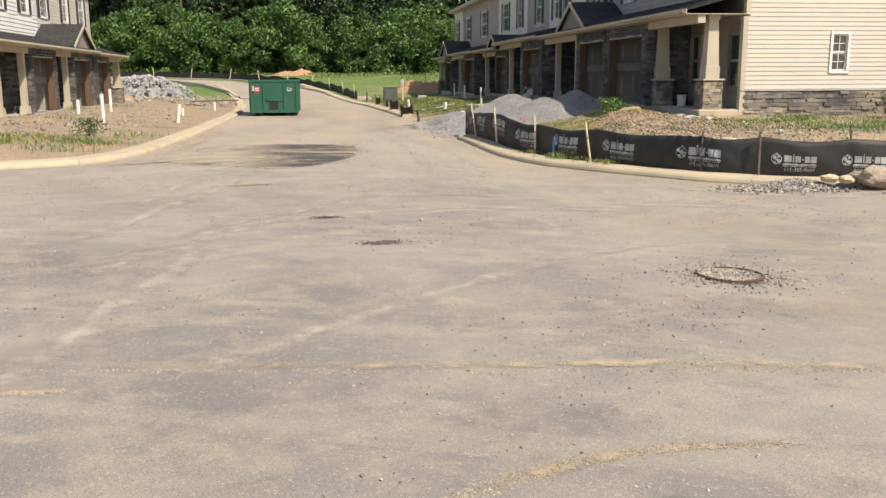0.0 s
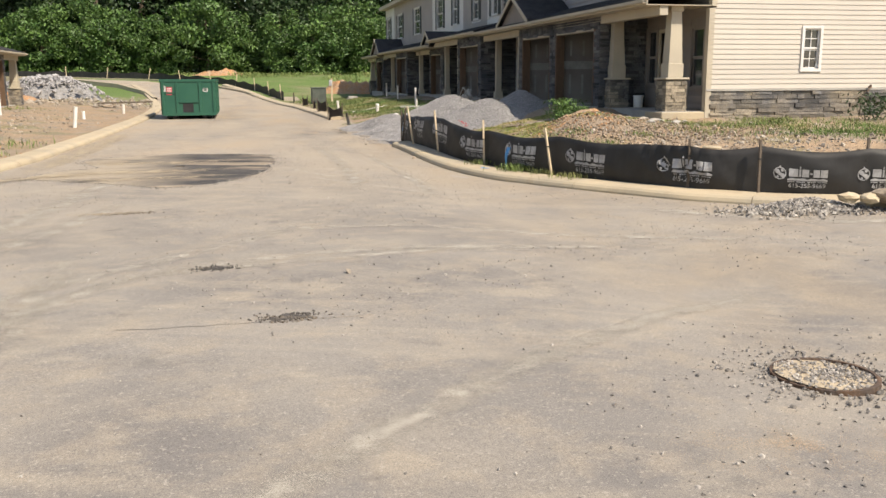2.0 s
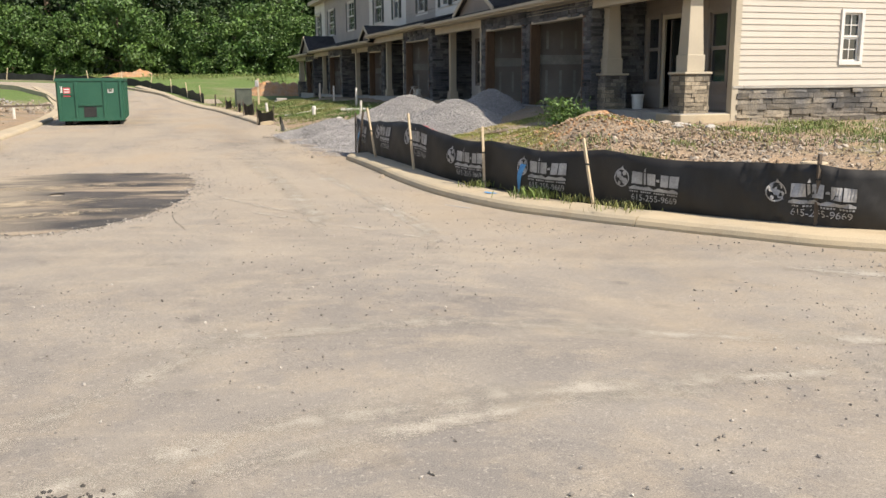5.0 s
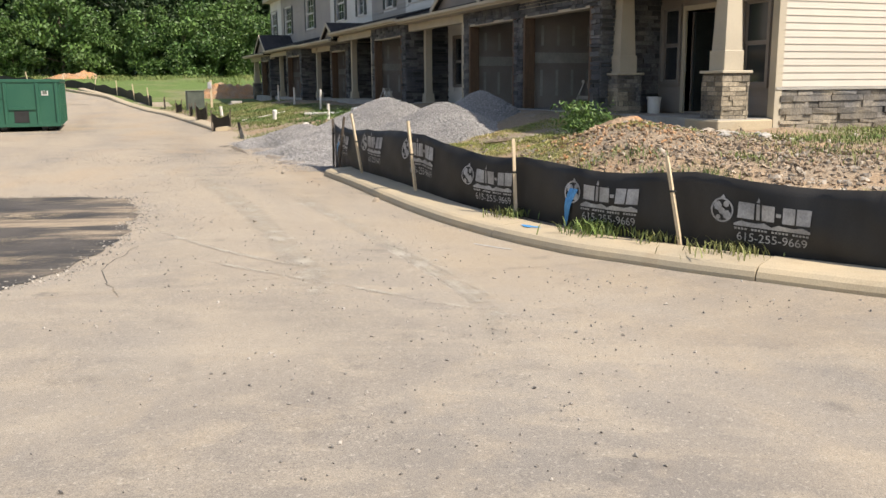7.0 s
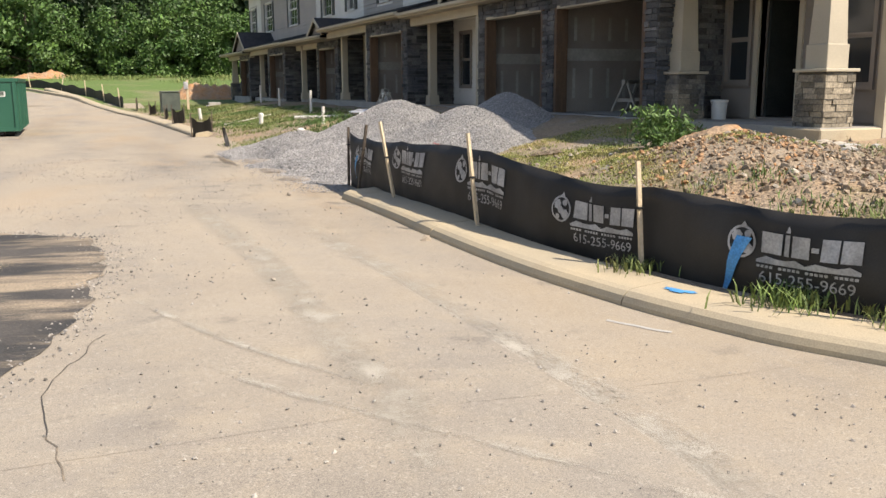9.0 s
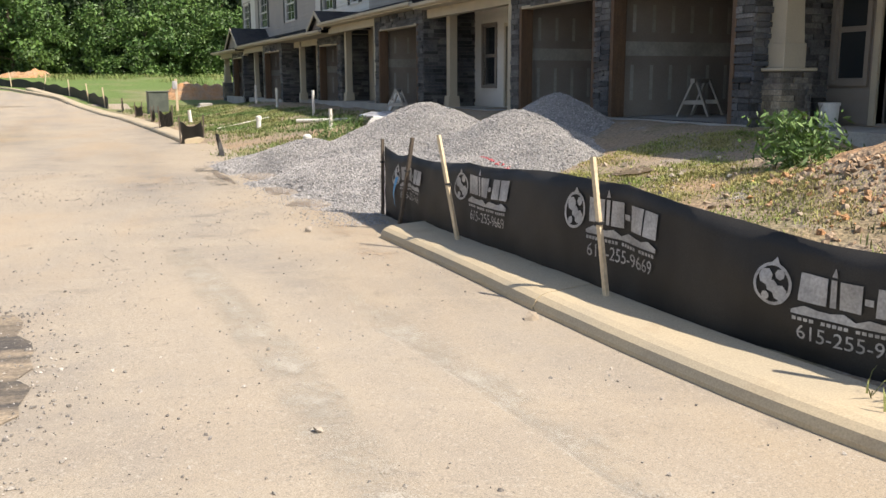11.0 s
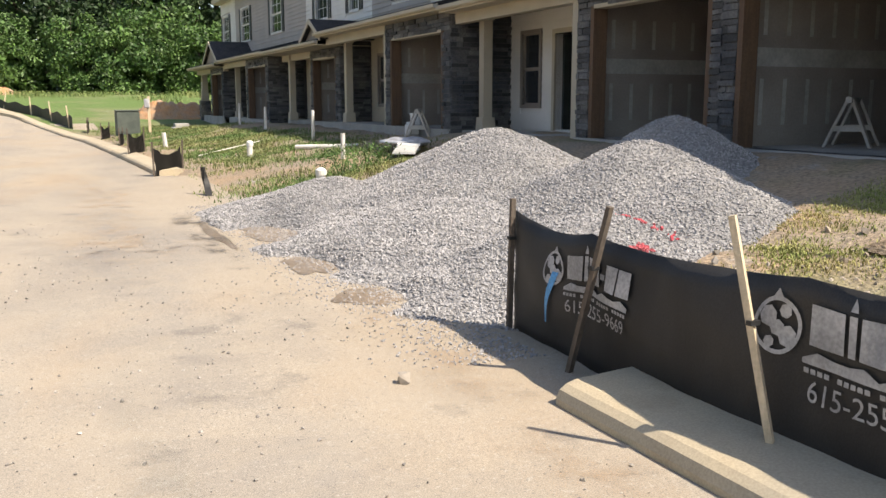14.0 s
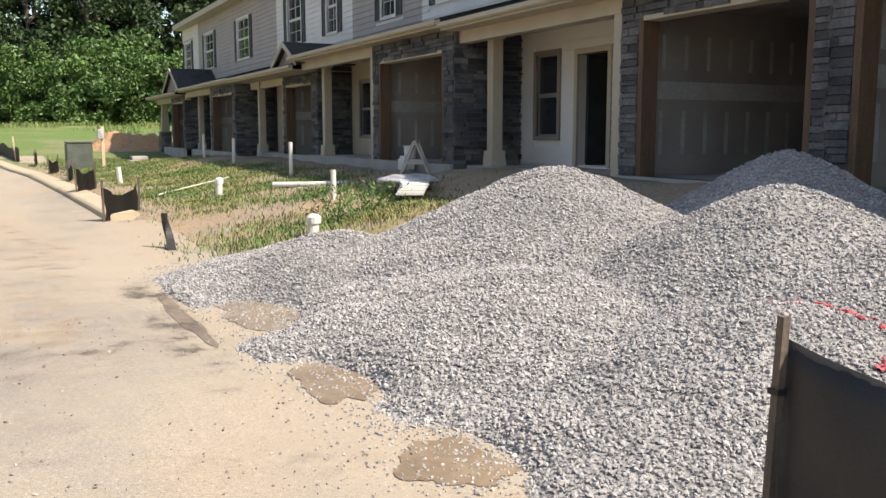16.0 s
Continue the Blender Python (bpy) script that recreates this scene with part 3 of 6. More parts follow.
def drift(name, pts, width, m, lift, label, ends=0.25):
    """A soft-edged strip of dust along a line."""
    q = resample(pts, 0.15)
    n, cols = len(q), (-1.0, -0.5, 0.0, 0.5, 1.0)
    me = ribbon(name, q, [(c * width, lift) for c in cols], road_z, m)
    u = np.linspace(0, 1, n)
    along = np.clip(np.minimum(u, 1 - u) / ends, 0, 1)
    across = np.array([0.0, 0.7, 1.0, 0.7, 0.0])
    at = me.attributes.new("cover", "FLOAT", "POINT")
    at.data.foreach_set("value", (along[:, None] * across[None]).astype(np.float32).ravel())
    part(name, me, None, road, label)


T_ = "pale dusty tyre track curving over the asphalt"
for k, (pts, w) in enumerate((
        ([(-3.3, -0.4), (-3.1, 1.2), (-2.8, 4.0), (-2.1, 9.4), (-1.6, 16)], 0.28), ([(-3.7, -2.0), (-3.0, 0.5), (-2.2, 3.8), (-1.2, 8.0)], 0.2),
        ([(-3.4, -3.6), (-2.35, -1.2), (-0.95, 1.3), (0.7, 2.0), (3.0, 2.0), (6.5, 1.9)], 0.18), ([(-3.2, -2.2), (-1.8, 0.8), (-0.6, 2.1), (0.4, 3.2), (1.0, 5.0)], 0.16),
        ([(-2.3, -6.0), (-1.4, -4.75), (-0.2, -3.5), (1.1, -2.3), (3.0, -0.8), (5.5, 0.2)], 0.16), ([(-1.4, 2.6), (0.4, 3.4), (1.8, 3.5), (4.0, 2.6), (7.0, 1.5)], 0.16),
        ([(-1.8, 0.6), (-0.7, 1.3), (0.2, 1.5), (1.6, 1.8), (3.8, 1.9)], 0.12), ([(-3.0, -6.8), (-2.2, -4.2), (-1.7, -1.0), (-1.6, 4.0)], 0.22),
        ([(0.7, 11.2), (1.15, 9.85), (1.45, 9.1), (2.2, 7.8)], 0.05), ([(0.9, 9.6), (1.2, 8.8), (1.8, 7.9), (2.4, 7.1), (3.4, 5.8)], 0.05),
        ([(2.2, 4.6), (2.9, 7.0), (2.9, 10.5), (2.7, 15.0)], 0.2), ([(1.3, 5.0), (1.9, 8.0), (2.0, 12.0), (1.7, 18.0)], 0.2), ([(4.9, 5.6), (5.5, 4.3), (7.2, 2.9), (11, 2.2)], 0.25))):
    drift("tyre_track", pts, w * 1.3, M_dust, 0.0025 + 0.00015 * k, T_)
for k, (pts, w, m) in enumerate((
        ([(-4.2, 8.6), (-3.9, 11.0), (-3.7, 16.0), (-3.6, 26)], 0.55, M_sand), ([(-5.6, 8.6), (-4.4, 9.4), (-2.8, 10.4), (-1.2, 10.5), (0.5, 10.7)], 0.6, M_sand), ([(-3.6, 12.6), (-1.6, 12.2), (0.5, 12.4)], 0.45, M_sand), ([(-3.4, 9.2), (-1.4, 9.3), (0.3, 9.6)], 0.35, M_sand),
        ([(0.0, -6.46), (0.45, -6.24), (0.83, -6.11), (1.28, -6.04), (1.9, -6.1)], 0.09, M_sand), ([(-2.6, -4.15), (-0.7, -4.5), (1.1, -4.75), (2.8, -5.0), (6, -5.4)], 0.12, M_sand), ([(1.6, -3.0), (2.8, -3.4), (4.6, -3.8)], 0.5, M_clay_dust),
        ([(3.3, 13.0), (3.5, 15.2), (3.6, 17.0), (3.3, 19.5)], 0.5, M_clay_dust), ([(2.4, 17.0), (2.2, 21), (2.4, 27), (1.6, 36)], 1.0, M_clay_dust), ([(-1.5, 24), (-0.9, 32), (-0.4, 44), (-1.0, 56)], 1.2, M_clay_dust),
        ([(3.2, 24.6), (3.15, 22.0), (3.1, 19.5)], 0.35, M_damp), ([(1.6, 21.6), (2.3, 21.2), (3.0, 21.4)], 0.3, M_damp))):
    drift("sand_drift" if m is not M_damp else "damp_stain", pts, w, m, (0.022 if 0 < k < 4 else 0.0045) + 0.0002 * k, {"tan_road_sand": "tan sand drifted over the asphalt", "orange_clay_wash": "orange clay washed over the asphalt"}.get(m.name, "damp dark grit beside the gravel"))

# ---- manhole ring ----
mh = thing("manhole_ring", (3.36, -2.35, -0.05), "sunken round manhole frame ringed with loose gravel", "manhole")
mz = float(road_z(3.36, -2.35))
bm = bmesh.new()
tube(bm, [(3.36, -2.35, mz - 0.05), (3.36, -2.35, mz + 0.035)], [0.31, 0.31], 36, False)
tube(bm, [(3.36, -2.35, mz + 0.035), (3.36, -2.35, mz + 0.0365)], [0.31, 0.285], 36, False)
tube(bm, [(3.36, -2.35, mz - 0.02), (3.36, -2.35, mz + 0.0365)], [0.28, 0.285], 36, False)
part("frame", bm, M_rust, mh, "rusty iron frame")
bm = bmesh.new()
blob(bm, 3.36, -2.35, 0.29, 0.29, seed=5, wob=0.02, lift=0.03)
part("fill", bm, M_clay_pale, mh, "sandy fill")
a = RNG.uniform(0, 6.28, 1500)
r = np.abs(RNG.normal(0.26, 0.19, 1500))
cx, cy = 3.36 + r * np.cos(a) * 1.15 + 0.08, -2.35 + r * np.sin(a)
part("gravel_ring", stones_mesh("gravel_ring", np.c_[cx, cy, road_z(cx, cy) + 0.008 + 0.026 * (np.hypot(cx - 3.36, cy + 2.35) < 0.3)], 0.004 + 0.014 * RNG.random(1500) ** 2, M_pebble), None, mh, kind="stuff")

# ---- loose pebbles over the street ----
n = 64000
px, py = RNG.uniform(-6, 8, n), RNG.uniform(-9, 24, n)
keep = (wave(px, py, 0.9) + RNG.uniform(-0.5, 0.5, n) > 0.1) & (edge_gap(R_EDGE, px, py)[0] > 0.05) & ~((edge_gap(R_EDGE, px, py)[1] > 0) & (px > 0)) & ~((edge_gap(L_EDGE, px, py)[1] < 0) & (px < 0))
px, py = px[keep], py[keep]
solo("road_pebbles", stones_mesh("road_pebbles", np.c_[px, py, road_z(px, py) + 0.004], 0.0025 + 0.012 * RNG.random(len(px)) ** 5, M_pebble), None, "scattered grey pebbles on the asphalt", "pebbles", kind="stuff")
n = 6500
px, py = 4.15 - np.abs(RNG.normal(0, 0.36, n)), RNG.uniform(16.3, 25, n)
solo("spilled_chips", stones_mesh("spilled_chips", np.c_[px, py, road_z(px, py) + 0.005], RNG.uniform(0.004, 0.012, n), M_stone_bits), None, "grey limestone chips spilled along the road edge", "gravel", kind="stuff")
for x, y, s in ((0.90, 0.93, 0.035), (3.19, 16.19, 0.05), (1.9, 11.0, 0.03), (3.72, 12.38, 0.05), (2.6, 14.9, 0.02)):
    solo("stone", stones_mesh("stone", np.array([(x, y, float(road_z(x, y)) + s * 0.4)]), [s], M_rubble), None, "single loose stone on the asphalt", "stone", "stones")

# ---- gravel piles ----


def pile_z(x, y):
    """Two heaps running into one another and out over the kerb line."""
    def cone(cx, cy, h, sx, sy):
        d = np.hypot((x - cx) / sx, (y - cy) / sy)
        return h * np.clip(1.06 - np.sqrt(d * d + 0.012), -0.6, 1)
    z = np.maximum.reduce([
        cone(6.89, 22.09, 1.21, 2.45, 2.8), cone(7.5, 19.8, 1.13, 2.3, 2.4), cone(9.0, 21.1, 1.36, 2.0, 2.5), cone(7.35, 18.7, 0.78, 2.4, 2.0),
        cone(5.5, 20.4, 0.50, 2.0, 2.8), cone(5.1, 23.2, 0.50, 1.8, 1.9), cone(6.0, 18.4, 0.54, 1.9, 1.7), cone(5.0, 18.2, 0.24, 1.3, 1.2), cone(8.8, 23.2, 0.62, 1.8, 2.2)])
    for px, py, rx, ry in PUDDLES:
        z = z - 0.22 * np.exp(-((x - px) / rx / 1.15) ** 2 - ((y - py) / ry / 1.15) ** 2)
    return z + 0.035 * wave(x, y, 2.3) + 0.015 * wave(x, y, 7.0)


xs, ys = np.arange(3.0, 11.2, 0.07), np.arange(16.6, 27.0, 0.07)
floor_z = lambda x, y: np.maximum(lot_z(x, y), np.where(x < 4.2, road_z(x, y), -1))
gp = thing("gravel_pile", (7, 21, 0.3), "two merging heaps of crushed grey limestone", "gravel pile")
part("mound", grid_mesh("mound", xs, ys, lambda x, y: np.where(pile_z(x, y) > floor_z(x, y) - 0.25, pile_z(x, y), floor_z(x, y) - 0.3), M_gravel), None, gp)
n = 190000
cx, cy = RNG.uniform(3.1, 11.0, n), RNG.uniform(16.8, 26.5, n)
near = RNG.random(n) < np.clip(1.2 - (cx - 3.5) / 6, 0.3, 1)
cz = pile_z(cx, cy)
ok = (cz > floor_z(cx, cy) - 0.01) & near
cx, cy, cz = cx[ok], cy[ok], cz[ok]
part("loose_gravel", stones_mesh("loose_gravel", np.c_[cx, cy, cz + 0.006], 0.007 + 0.012 * RNG.random(len(cx)) ** 1.8, M_stone_bits), None, gp, kind="stuff")
for (x0, y0), (x1, y1) in (((6.35, 17.75), (6.2, 18.75)), ((5.82, 17.58), (5.9, 17.66)), ((5.5, 17.5), (5.7, 17.3))):
    k = 60
    t = RNG.random(k)
    sx, sy = x0 + (x1 - x0) * t + RNG.normal(0, 0.04, k), y0 + (y1 - y0) * t + RNG.normal(0, 0.04, k)
    part("paint_mark", stones_mesh("paint_mark", np.c_[sx, sy, pile_z(sx, sy) + 0.02], RNG.uniform(0.01, 0.02, k), M_redp), None, gp, "chips sprayed with red marking paint", kind="stuff")

# ---- silt fence round the corner ----
F_LINE = resample([(4.30, 16.95), (4.24, 15.9), (4.20, 14.6), (4.30, 12.9), (4.45, 11.6), (4.75, 10.25), (5.1, 8.7), (5.6, 7.5), (6.2, 6.3), (6.8, 5.35), (7.6, 4.75), (8.8, 4.2), (10.5, 3.75), (14.5, 3.2)], 0.06)
F_S = np.r_[0, np.cumsum(np.linalg.norm(np.diff(F_LINE, axis=0), axis=1))]
F_T = np.gradient(F_LINE, axis=0)
F_T /= np.linalg.norm(F_T, axis=1, keepdims=True)


def s_at(x, y):
    return float(F_S[np.argmin(np.hypot(F_LINE[:, 0] - x, F_LINE[:, 1] - y))])


# stakes: foot x, y; head x, y, height; wood
STAKES = [(4.27, 16.97, 4.27, 16.93, 0.84, M_stake_old), (4.10, 16.02, 4.17, 15.72, 0.92, M_stake_old), (4.15, 14.44, 4.01, 14.66, 1.01, M_stake), (4.27, 12.28, 4.21, 12.46, 1.02, M_stake), (4.69, 10.06, 4.71, 10.22, 0.95, M_stake), (5.33, 7.80, 5.22, 8.00, 0.90, M_stake), (6.68, 5.54, 6.68, 5.54, 0.84, M_stake_old), (7.40, 4.76, 7.40, 4.78, 0.86, M_stake_old), (8.78, 4.24, 8.78, 4.24, 0.90, M_stake_old), (10.62, 3.75, 10.62, 3.75, 0.90, M_stake_old)]
STAKE_S = [s_at(x, y) for x, y, *_ in STAKES]


def fence_pt(s, v, out=0.0):
    """A point on the cloth: s along it, v from 0 at the foot to 1 at the top edge, out towards the road."""
    x, y = np.interp(s, F_S, F_LINE[:, 0]), np.interp(s, F_S, F_LINE[:, 1])
    tx, ty = np.interp(s, F_S, F_T[:, 0]), np.interp(s, F_S, F_T[:, 1])
    k = np.searchsorted(STAKE_S, s)
    a, b = STAKE_S[max(k - 1, 0)], STAKE_S[min(k, len(STAKE_S) - 1)]
    u = (s - a) / (b - a) if b > a else 0.0
    sag = 4 * u * (1 - u) if 0 < u < 1 else 0
    top = 0.74 + 0.12 * math.exp(-((s - 4.2) / 1.6) ** 2) - 0.05 * sag - 0.025 * math.sin(s * 1.7) ** 2
    bulge = 0.05 * sag * math.sin(math.pi * min(v, 1)) + 0.008 * math.sin(s * 7 + v * 9) * (0.3 + sag) + 0.004 * math.sin(s * 19 - v * 15)
    wrinkle = 0.03 * math.sin((s * 2 + v) * 13) * math.exp(-((s - 11.6) / 0.7) ** 2)
    d = out + bulge + wrinkle
    return (x + ty * d, y - tx * d, float(road_z(x, y)) + 0.06 + top * v)


fence = thing("silt_fence", (4.3, 16.95, 0.1), "black silt fence cloth with white print on wooden stakes", "silt fence")
rows = []
S_ALL = np.arange(0, F_S[-1] - 0.1, 0.06)
NV = 9
verts = [fence_pt(s, v) for s in S_ALL for v in np.linspace(-0.12, 1, NV)]
i = np.arange(len(S_ALL) * NV).reshape(-1, NV)
f = np.stack([i[:-1, :-1], i[1:, :-1], i[1:, 1:], i[:-1, 1:]], -1).reshape(-1, 4)
cloth = part("cloth", np_mesh("cloth", verts, f, M_cloth, True), None, fence)
sol = cloth.modifiers.new("thick", "SOLIDIFY")
sol.thickness = 0.004
for (x, y, hx, hy, h, m), s in zip(STAKES, STAKE_S):
    z0 = float(road_z(x, y))
    bm = bmesh.new()
    bar(bm, (x, y, z0 - 0.15), (hx, hy, z0 + h + 0.04), 0.036, 0.03, 0.92)
    stake = part("stake", bm, m, fence, "pale new stake" if m is M_stake else "weathered dark stake")
    bm = bmesh.new()
    f = 0.62 / h
    tx, ty = x + (hx - x) * f, y + (hy - y) * f
    bar(bm, (tx, ty, z0 + 0.61), (tx, ty, z0 + 0.63), 0.05, 0.044)
    part("wire_tie", bm, M_black, stake)


def printed(bm, s0, v0, width, pieces):
    """Flat shapes given as polygons in a unit frame (0..1 across, height in the same unit), laid on the cloth."""
    for poly in pieces:
        vs = [bm.verts.new(fence_pt(s0 - 0.0 + px * width, v0 + py * width / 0.7, 0.014)) for px, py in poly]
        bm.faces.new(vs)


def rect(x0, y0, x1, y1, n=4, slant=0.0):
    """A small bar cut across, so that it follows the cloth."""
    return [[(x0 + (x1 - x0) * k / n, y0), (x0 + (x1 - x0) * (k + 1) / n, y0), (x0 + (x1 - x0) * (k + 1) / n + slant, y1), (x0 + (x1 - x0) * k / n + slant, y1)] for k in range(n)]


def arc(cx, cy, r0, r1, a0, a1, n=20):
    out = []
    for k in range(n):
        a, b = a0 + (a1 - a0) * k / n, a0 + (a1 - a0) * (k + 1) / n
        out.append([(cx + r * math.cos(t), cy + r * math.sin(t)) for r, t in ((r0, a), (r1, a), (r1, b), (r0, b))])
    return out


def digits_mesh(text):
    c = bpy.data.curves.new("digits", "FONT")
    c.body, c.size = text, 1.0
    ob = bpy.data.objects.new("digits", c)
    scene.collection.objects.link(ob)
    me = bpy.data.meshes.new_from_object(ob.evaluated_get(bpy.context.evaluated_depsgraph_get()))
    bpy.data.objects.remove(ob)
    return me


PHONE = digits_mesh("615-255-9669")
p_co = np.array([v.co[:] for v in PHONE.vertices])
p_w = p_co[:, 0].max()
# the maker's mark as plain shapes: a round emblem, blocks, a ridge line; the number below it
MARK = arc(0.125, 0.34, 0.10, 0.118, 0, 2 * math.pi, 28) + [[(0.095, 0.45), (0.155, 0.45), (0.127, 0.49)]]
for cx, cy, r in ((0.08, 0.375, 0.045), (0.125, 0.33, 0.035), (0.175, 0.30, 0.045), (0.165, 0.40, 0.03), (0.09, 0.27, 0.025)):
    MARK += arc(cx, cy, 0.0, r, 0.4, 0.4 + 2 * math.pi, 7)
for x0, x1, tall in ((0.29, 0.455, 1), (0.475, 0.51, 1), (0.53, 0.655, 1), (0.67, 0.72, 0), (0.735, 0.85, 1), (0.865, 0.995, 1)):
    MARK += rect(x0, 0.29 if tall else 0.345, x1, 0.445 if tall else 0.38)
MARK += [[(0.475, 0.46), (0.51, 0.46), (0.505, 0.485), (0.492, 0.51)]]
MARK += [[(0.26 + 0.074 * k, 0.215), (0.26 + 0.074 * (k + 1), 0.215), (0.26 + 0.074 * (k + 1), 0.235 + 0.035 * abs(math.sin(k * 1.9 + 1.9))), (0.26 + 0.074 * k, 0.235 + 0.035 * abs(math.sin(k * 1.9)))] for k in range(10)]
MARK += [r for k in range(22) if k % 6 != 4 for r in rect(0.27 + 0.033 * k, 0.18, 0.294 + 0.033 * k, 0.20, 1)]
for s_mark, wide in ((0.5, 0.9), (2.27, 0.98), (4.05, 0.95), (5.77, 0.96), (7.66, 1.0), (9.42, 0.92), (11.35, 0.9), (13.1, 0.75), (14.25, 0.72), (16.0, 0.8)):
    low = 0.25 if s_mark < 5 else 0.14
    bm = bmesh.new()
    printed(bm, s_mark, low, wide, MARK)
    part("printed_mark", bm, M_print, cloth, "faded white printed emblem and bars")
    bm = bmesh.new()
    bm.from_mesh(PHONE)
    bmesh.ops.triangulate(bm, faces=bm.faces)
    for v in bm.verts:
        v.co = fence_pt(s_mark + (0.29 + v.co.x / p_w * 0.68) * wide, low + (0.075 + v.co.y / p_w * 0.66) * wide / 0.7, 0.014)
    part("printed_number", bm, M_print, cloth, "white printed telephone number")
for s0, v0, w, h in ((7.62, 0.06, 0.13, 0.62), (0.5, 0.16, 0.06, 0.5)):
    bm = bmesh.new()
    for k in range(6):
        a, b = v0 + h * k / 6, v0 + h * (k + 1) / 6
        wa, wb = w * (0.3 + 0.12 * k), w * (0.3 + 0.12 * (k + 1))
        bm.faces.new([bm.verts.new(fence_pt(s0 + q, v, 0.02)) for q, v in ((0.02 * k, a), (0.02 * k + wa, a), (0.02 * k + 0.02 + wb, b), (0.02 * k + 0.02, b))])
    part("paint_mark", bm, M_blue, cloth, "streak of blue marking paint")
for x, y in ((4.50, 9.35),):
    bm = bmesh.new()
    blob(bm, x, y, 0.05, 0.13, seed=40, wob=0.4, lift=0.132, turn=0.4)
    solo("paint_mark", bm, M_blue, "blue marking paint on the kerb top", "paint mark", kind="structure")

# ---- rubble, weeds, small things on the corner lot ----


def scatter(name, n, cx, cy, sx, sy, lo, hi, m, label, category, h=lot_z, sink=0.3):
    x, y = RNG.normal(cx, sx, n), RNG.normal(cy, sy, n)
    s = lo + (hi - lo) * RNG.random(n) ** 6
    ok = edge_gap(R_EDGE, x, y)[0] > 0.65
    x, y, s = x[ok], y[ok], s[ok]
    return solo(name, stones_mesh(name, np.c_[x, y, h(x, y) + s * sink], s, m), None, label, category, kind="stuff")


scatter("rubble", 2000, 8.9, 11.1, 1.3, 1.3, 0.005, 0.055, M_rubble, "pale broken stone rubble on bare clay", "rubble")
scatter("clods", 9000, 8.4, 11.2, 1.4, 1.5, 0.005, 0.05, M_soil, "crumbled brown soil clods on the corner lot", "clods")
scatter("rubble", 1800, 7.9, 12.9, 0.7, 0.8, 0.006, 0.05, M_clay, "orange clay clods on the dirt mound", "clods")
scatter("rubble", 2600, 9.6, 7.5, 2.0, 1.8, 0.012, 0.06, M_rubble, "small pale stones strewn on the lot", "rubble")
scatter("rubble", 500, 6.6, 16.0, 1.0, 0.9, 0.01, 0.05, M_rubble, "small stones strewn in thin grass", "rubble")
scatter("lot_debris", 2600, -8.6, 24.0, 1.7, 6.0, 0.01, 0.07, M_rubble, "small stones and clods strewn on bare dirt", "rubble")
scatter("lot_debris", 300, -7.5, 14.5, 1.5, 1.2, 0.01, 0.06, M_clay, "clay clods at the weedy corner", "clods")
n = 3000
x, y = RNG.normal(7.6, 0.55, n), RNG.normal(3.78, 0.24, n)
solo("gravel_spill", stones_mesh("gravel_spill", np.c_[x, y, base_z(x, y) + 0.14 * np.exp(-((x - 7.6) / 0.6) ** 2 - ((y - 3.85) / 0.3) ** 2) + 0.012], 0.008 + 0.03 * RNG.random(n) ** 3, M_pebble), None, "grey gravel spilled over the kerb", "gravel", kind="stuff")


def lump(bm, c, size, seed, seg=3):
    r = np.random.default_rng(seed)
    made = bmesh.ops.create_icosphere(bm, subdivisions=seg, radius=1.0)["verts"]
    o = r.uniform(0, 50, 3)
    for v in made:
        k = 1 + 0.45 * noise.noise(v.co * 1.3 + Vector(o)) + 0.12 * noise.noise(v.co * 4 + Vector(o))
        v.co = Vector((v.co.x * size[0] * k, v.co.y * size[1] * k, v.co.z * size[2] * k)) + Vector(c)


bm = bmesh.new()
lump(bm, (8.75, 3.45, 0.1), (0.36, 0.24, 0.17), 3)
solo("boulder", bm, M_rubble, "pale boulder marked with red paint beside the kerb", "boulder")
bm = bmesh.new()
for k, (x, y) in enumerate(((8.05, 3.62), (8.3, 3.5), (8.45, 3.65))):
    lump(bm, (x, y, 0.08), (0.16, 0.1, 0.07), 8 + k, 2)
solo("broken_kerb", bm, M_kerb, "broken lumps of sandy concrete at the kerb", "broken concrete", kind="stuff")


for k in range(16):
    x, y = 9.2 + 1.5 * RNG.random(), 12.0 + 1.3 * RNG.random()
    bm = bmesh.new()
    lump(bm, (x, y, float(lot_z(np.array(x), np.array(y))) + 0.02), (RNG.uniform(0.06, 0.16), RNG.uniform(0.05, 0.11), RNG.uniform(0.03, 0.06)), 60 + k, 1)
    solo("broken_stone", bm, M_conc if k % 3 else M_rubble, "pale broken slab of stone on the rubble", "stone", "broken stones by the porch")


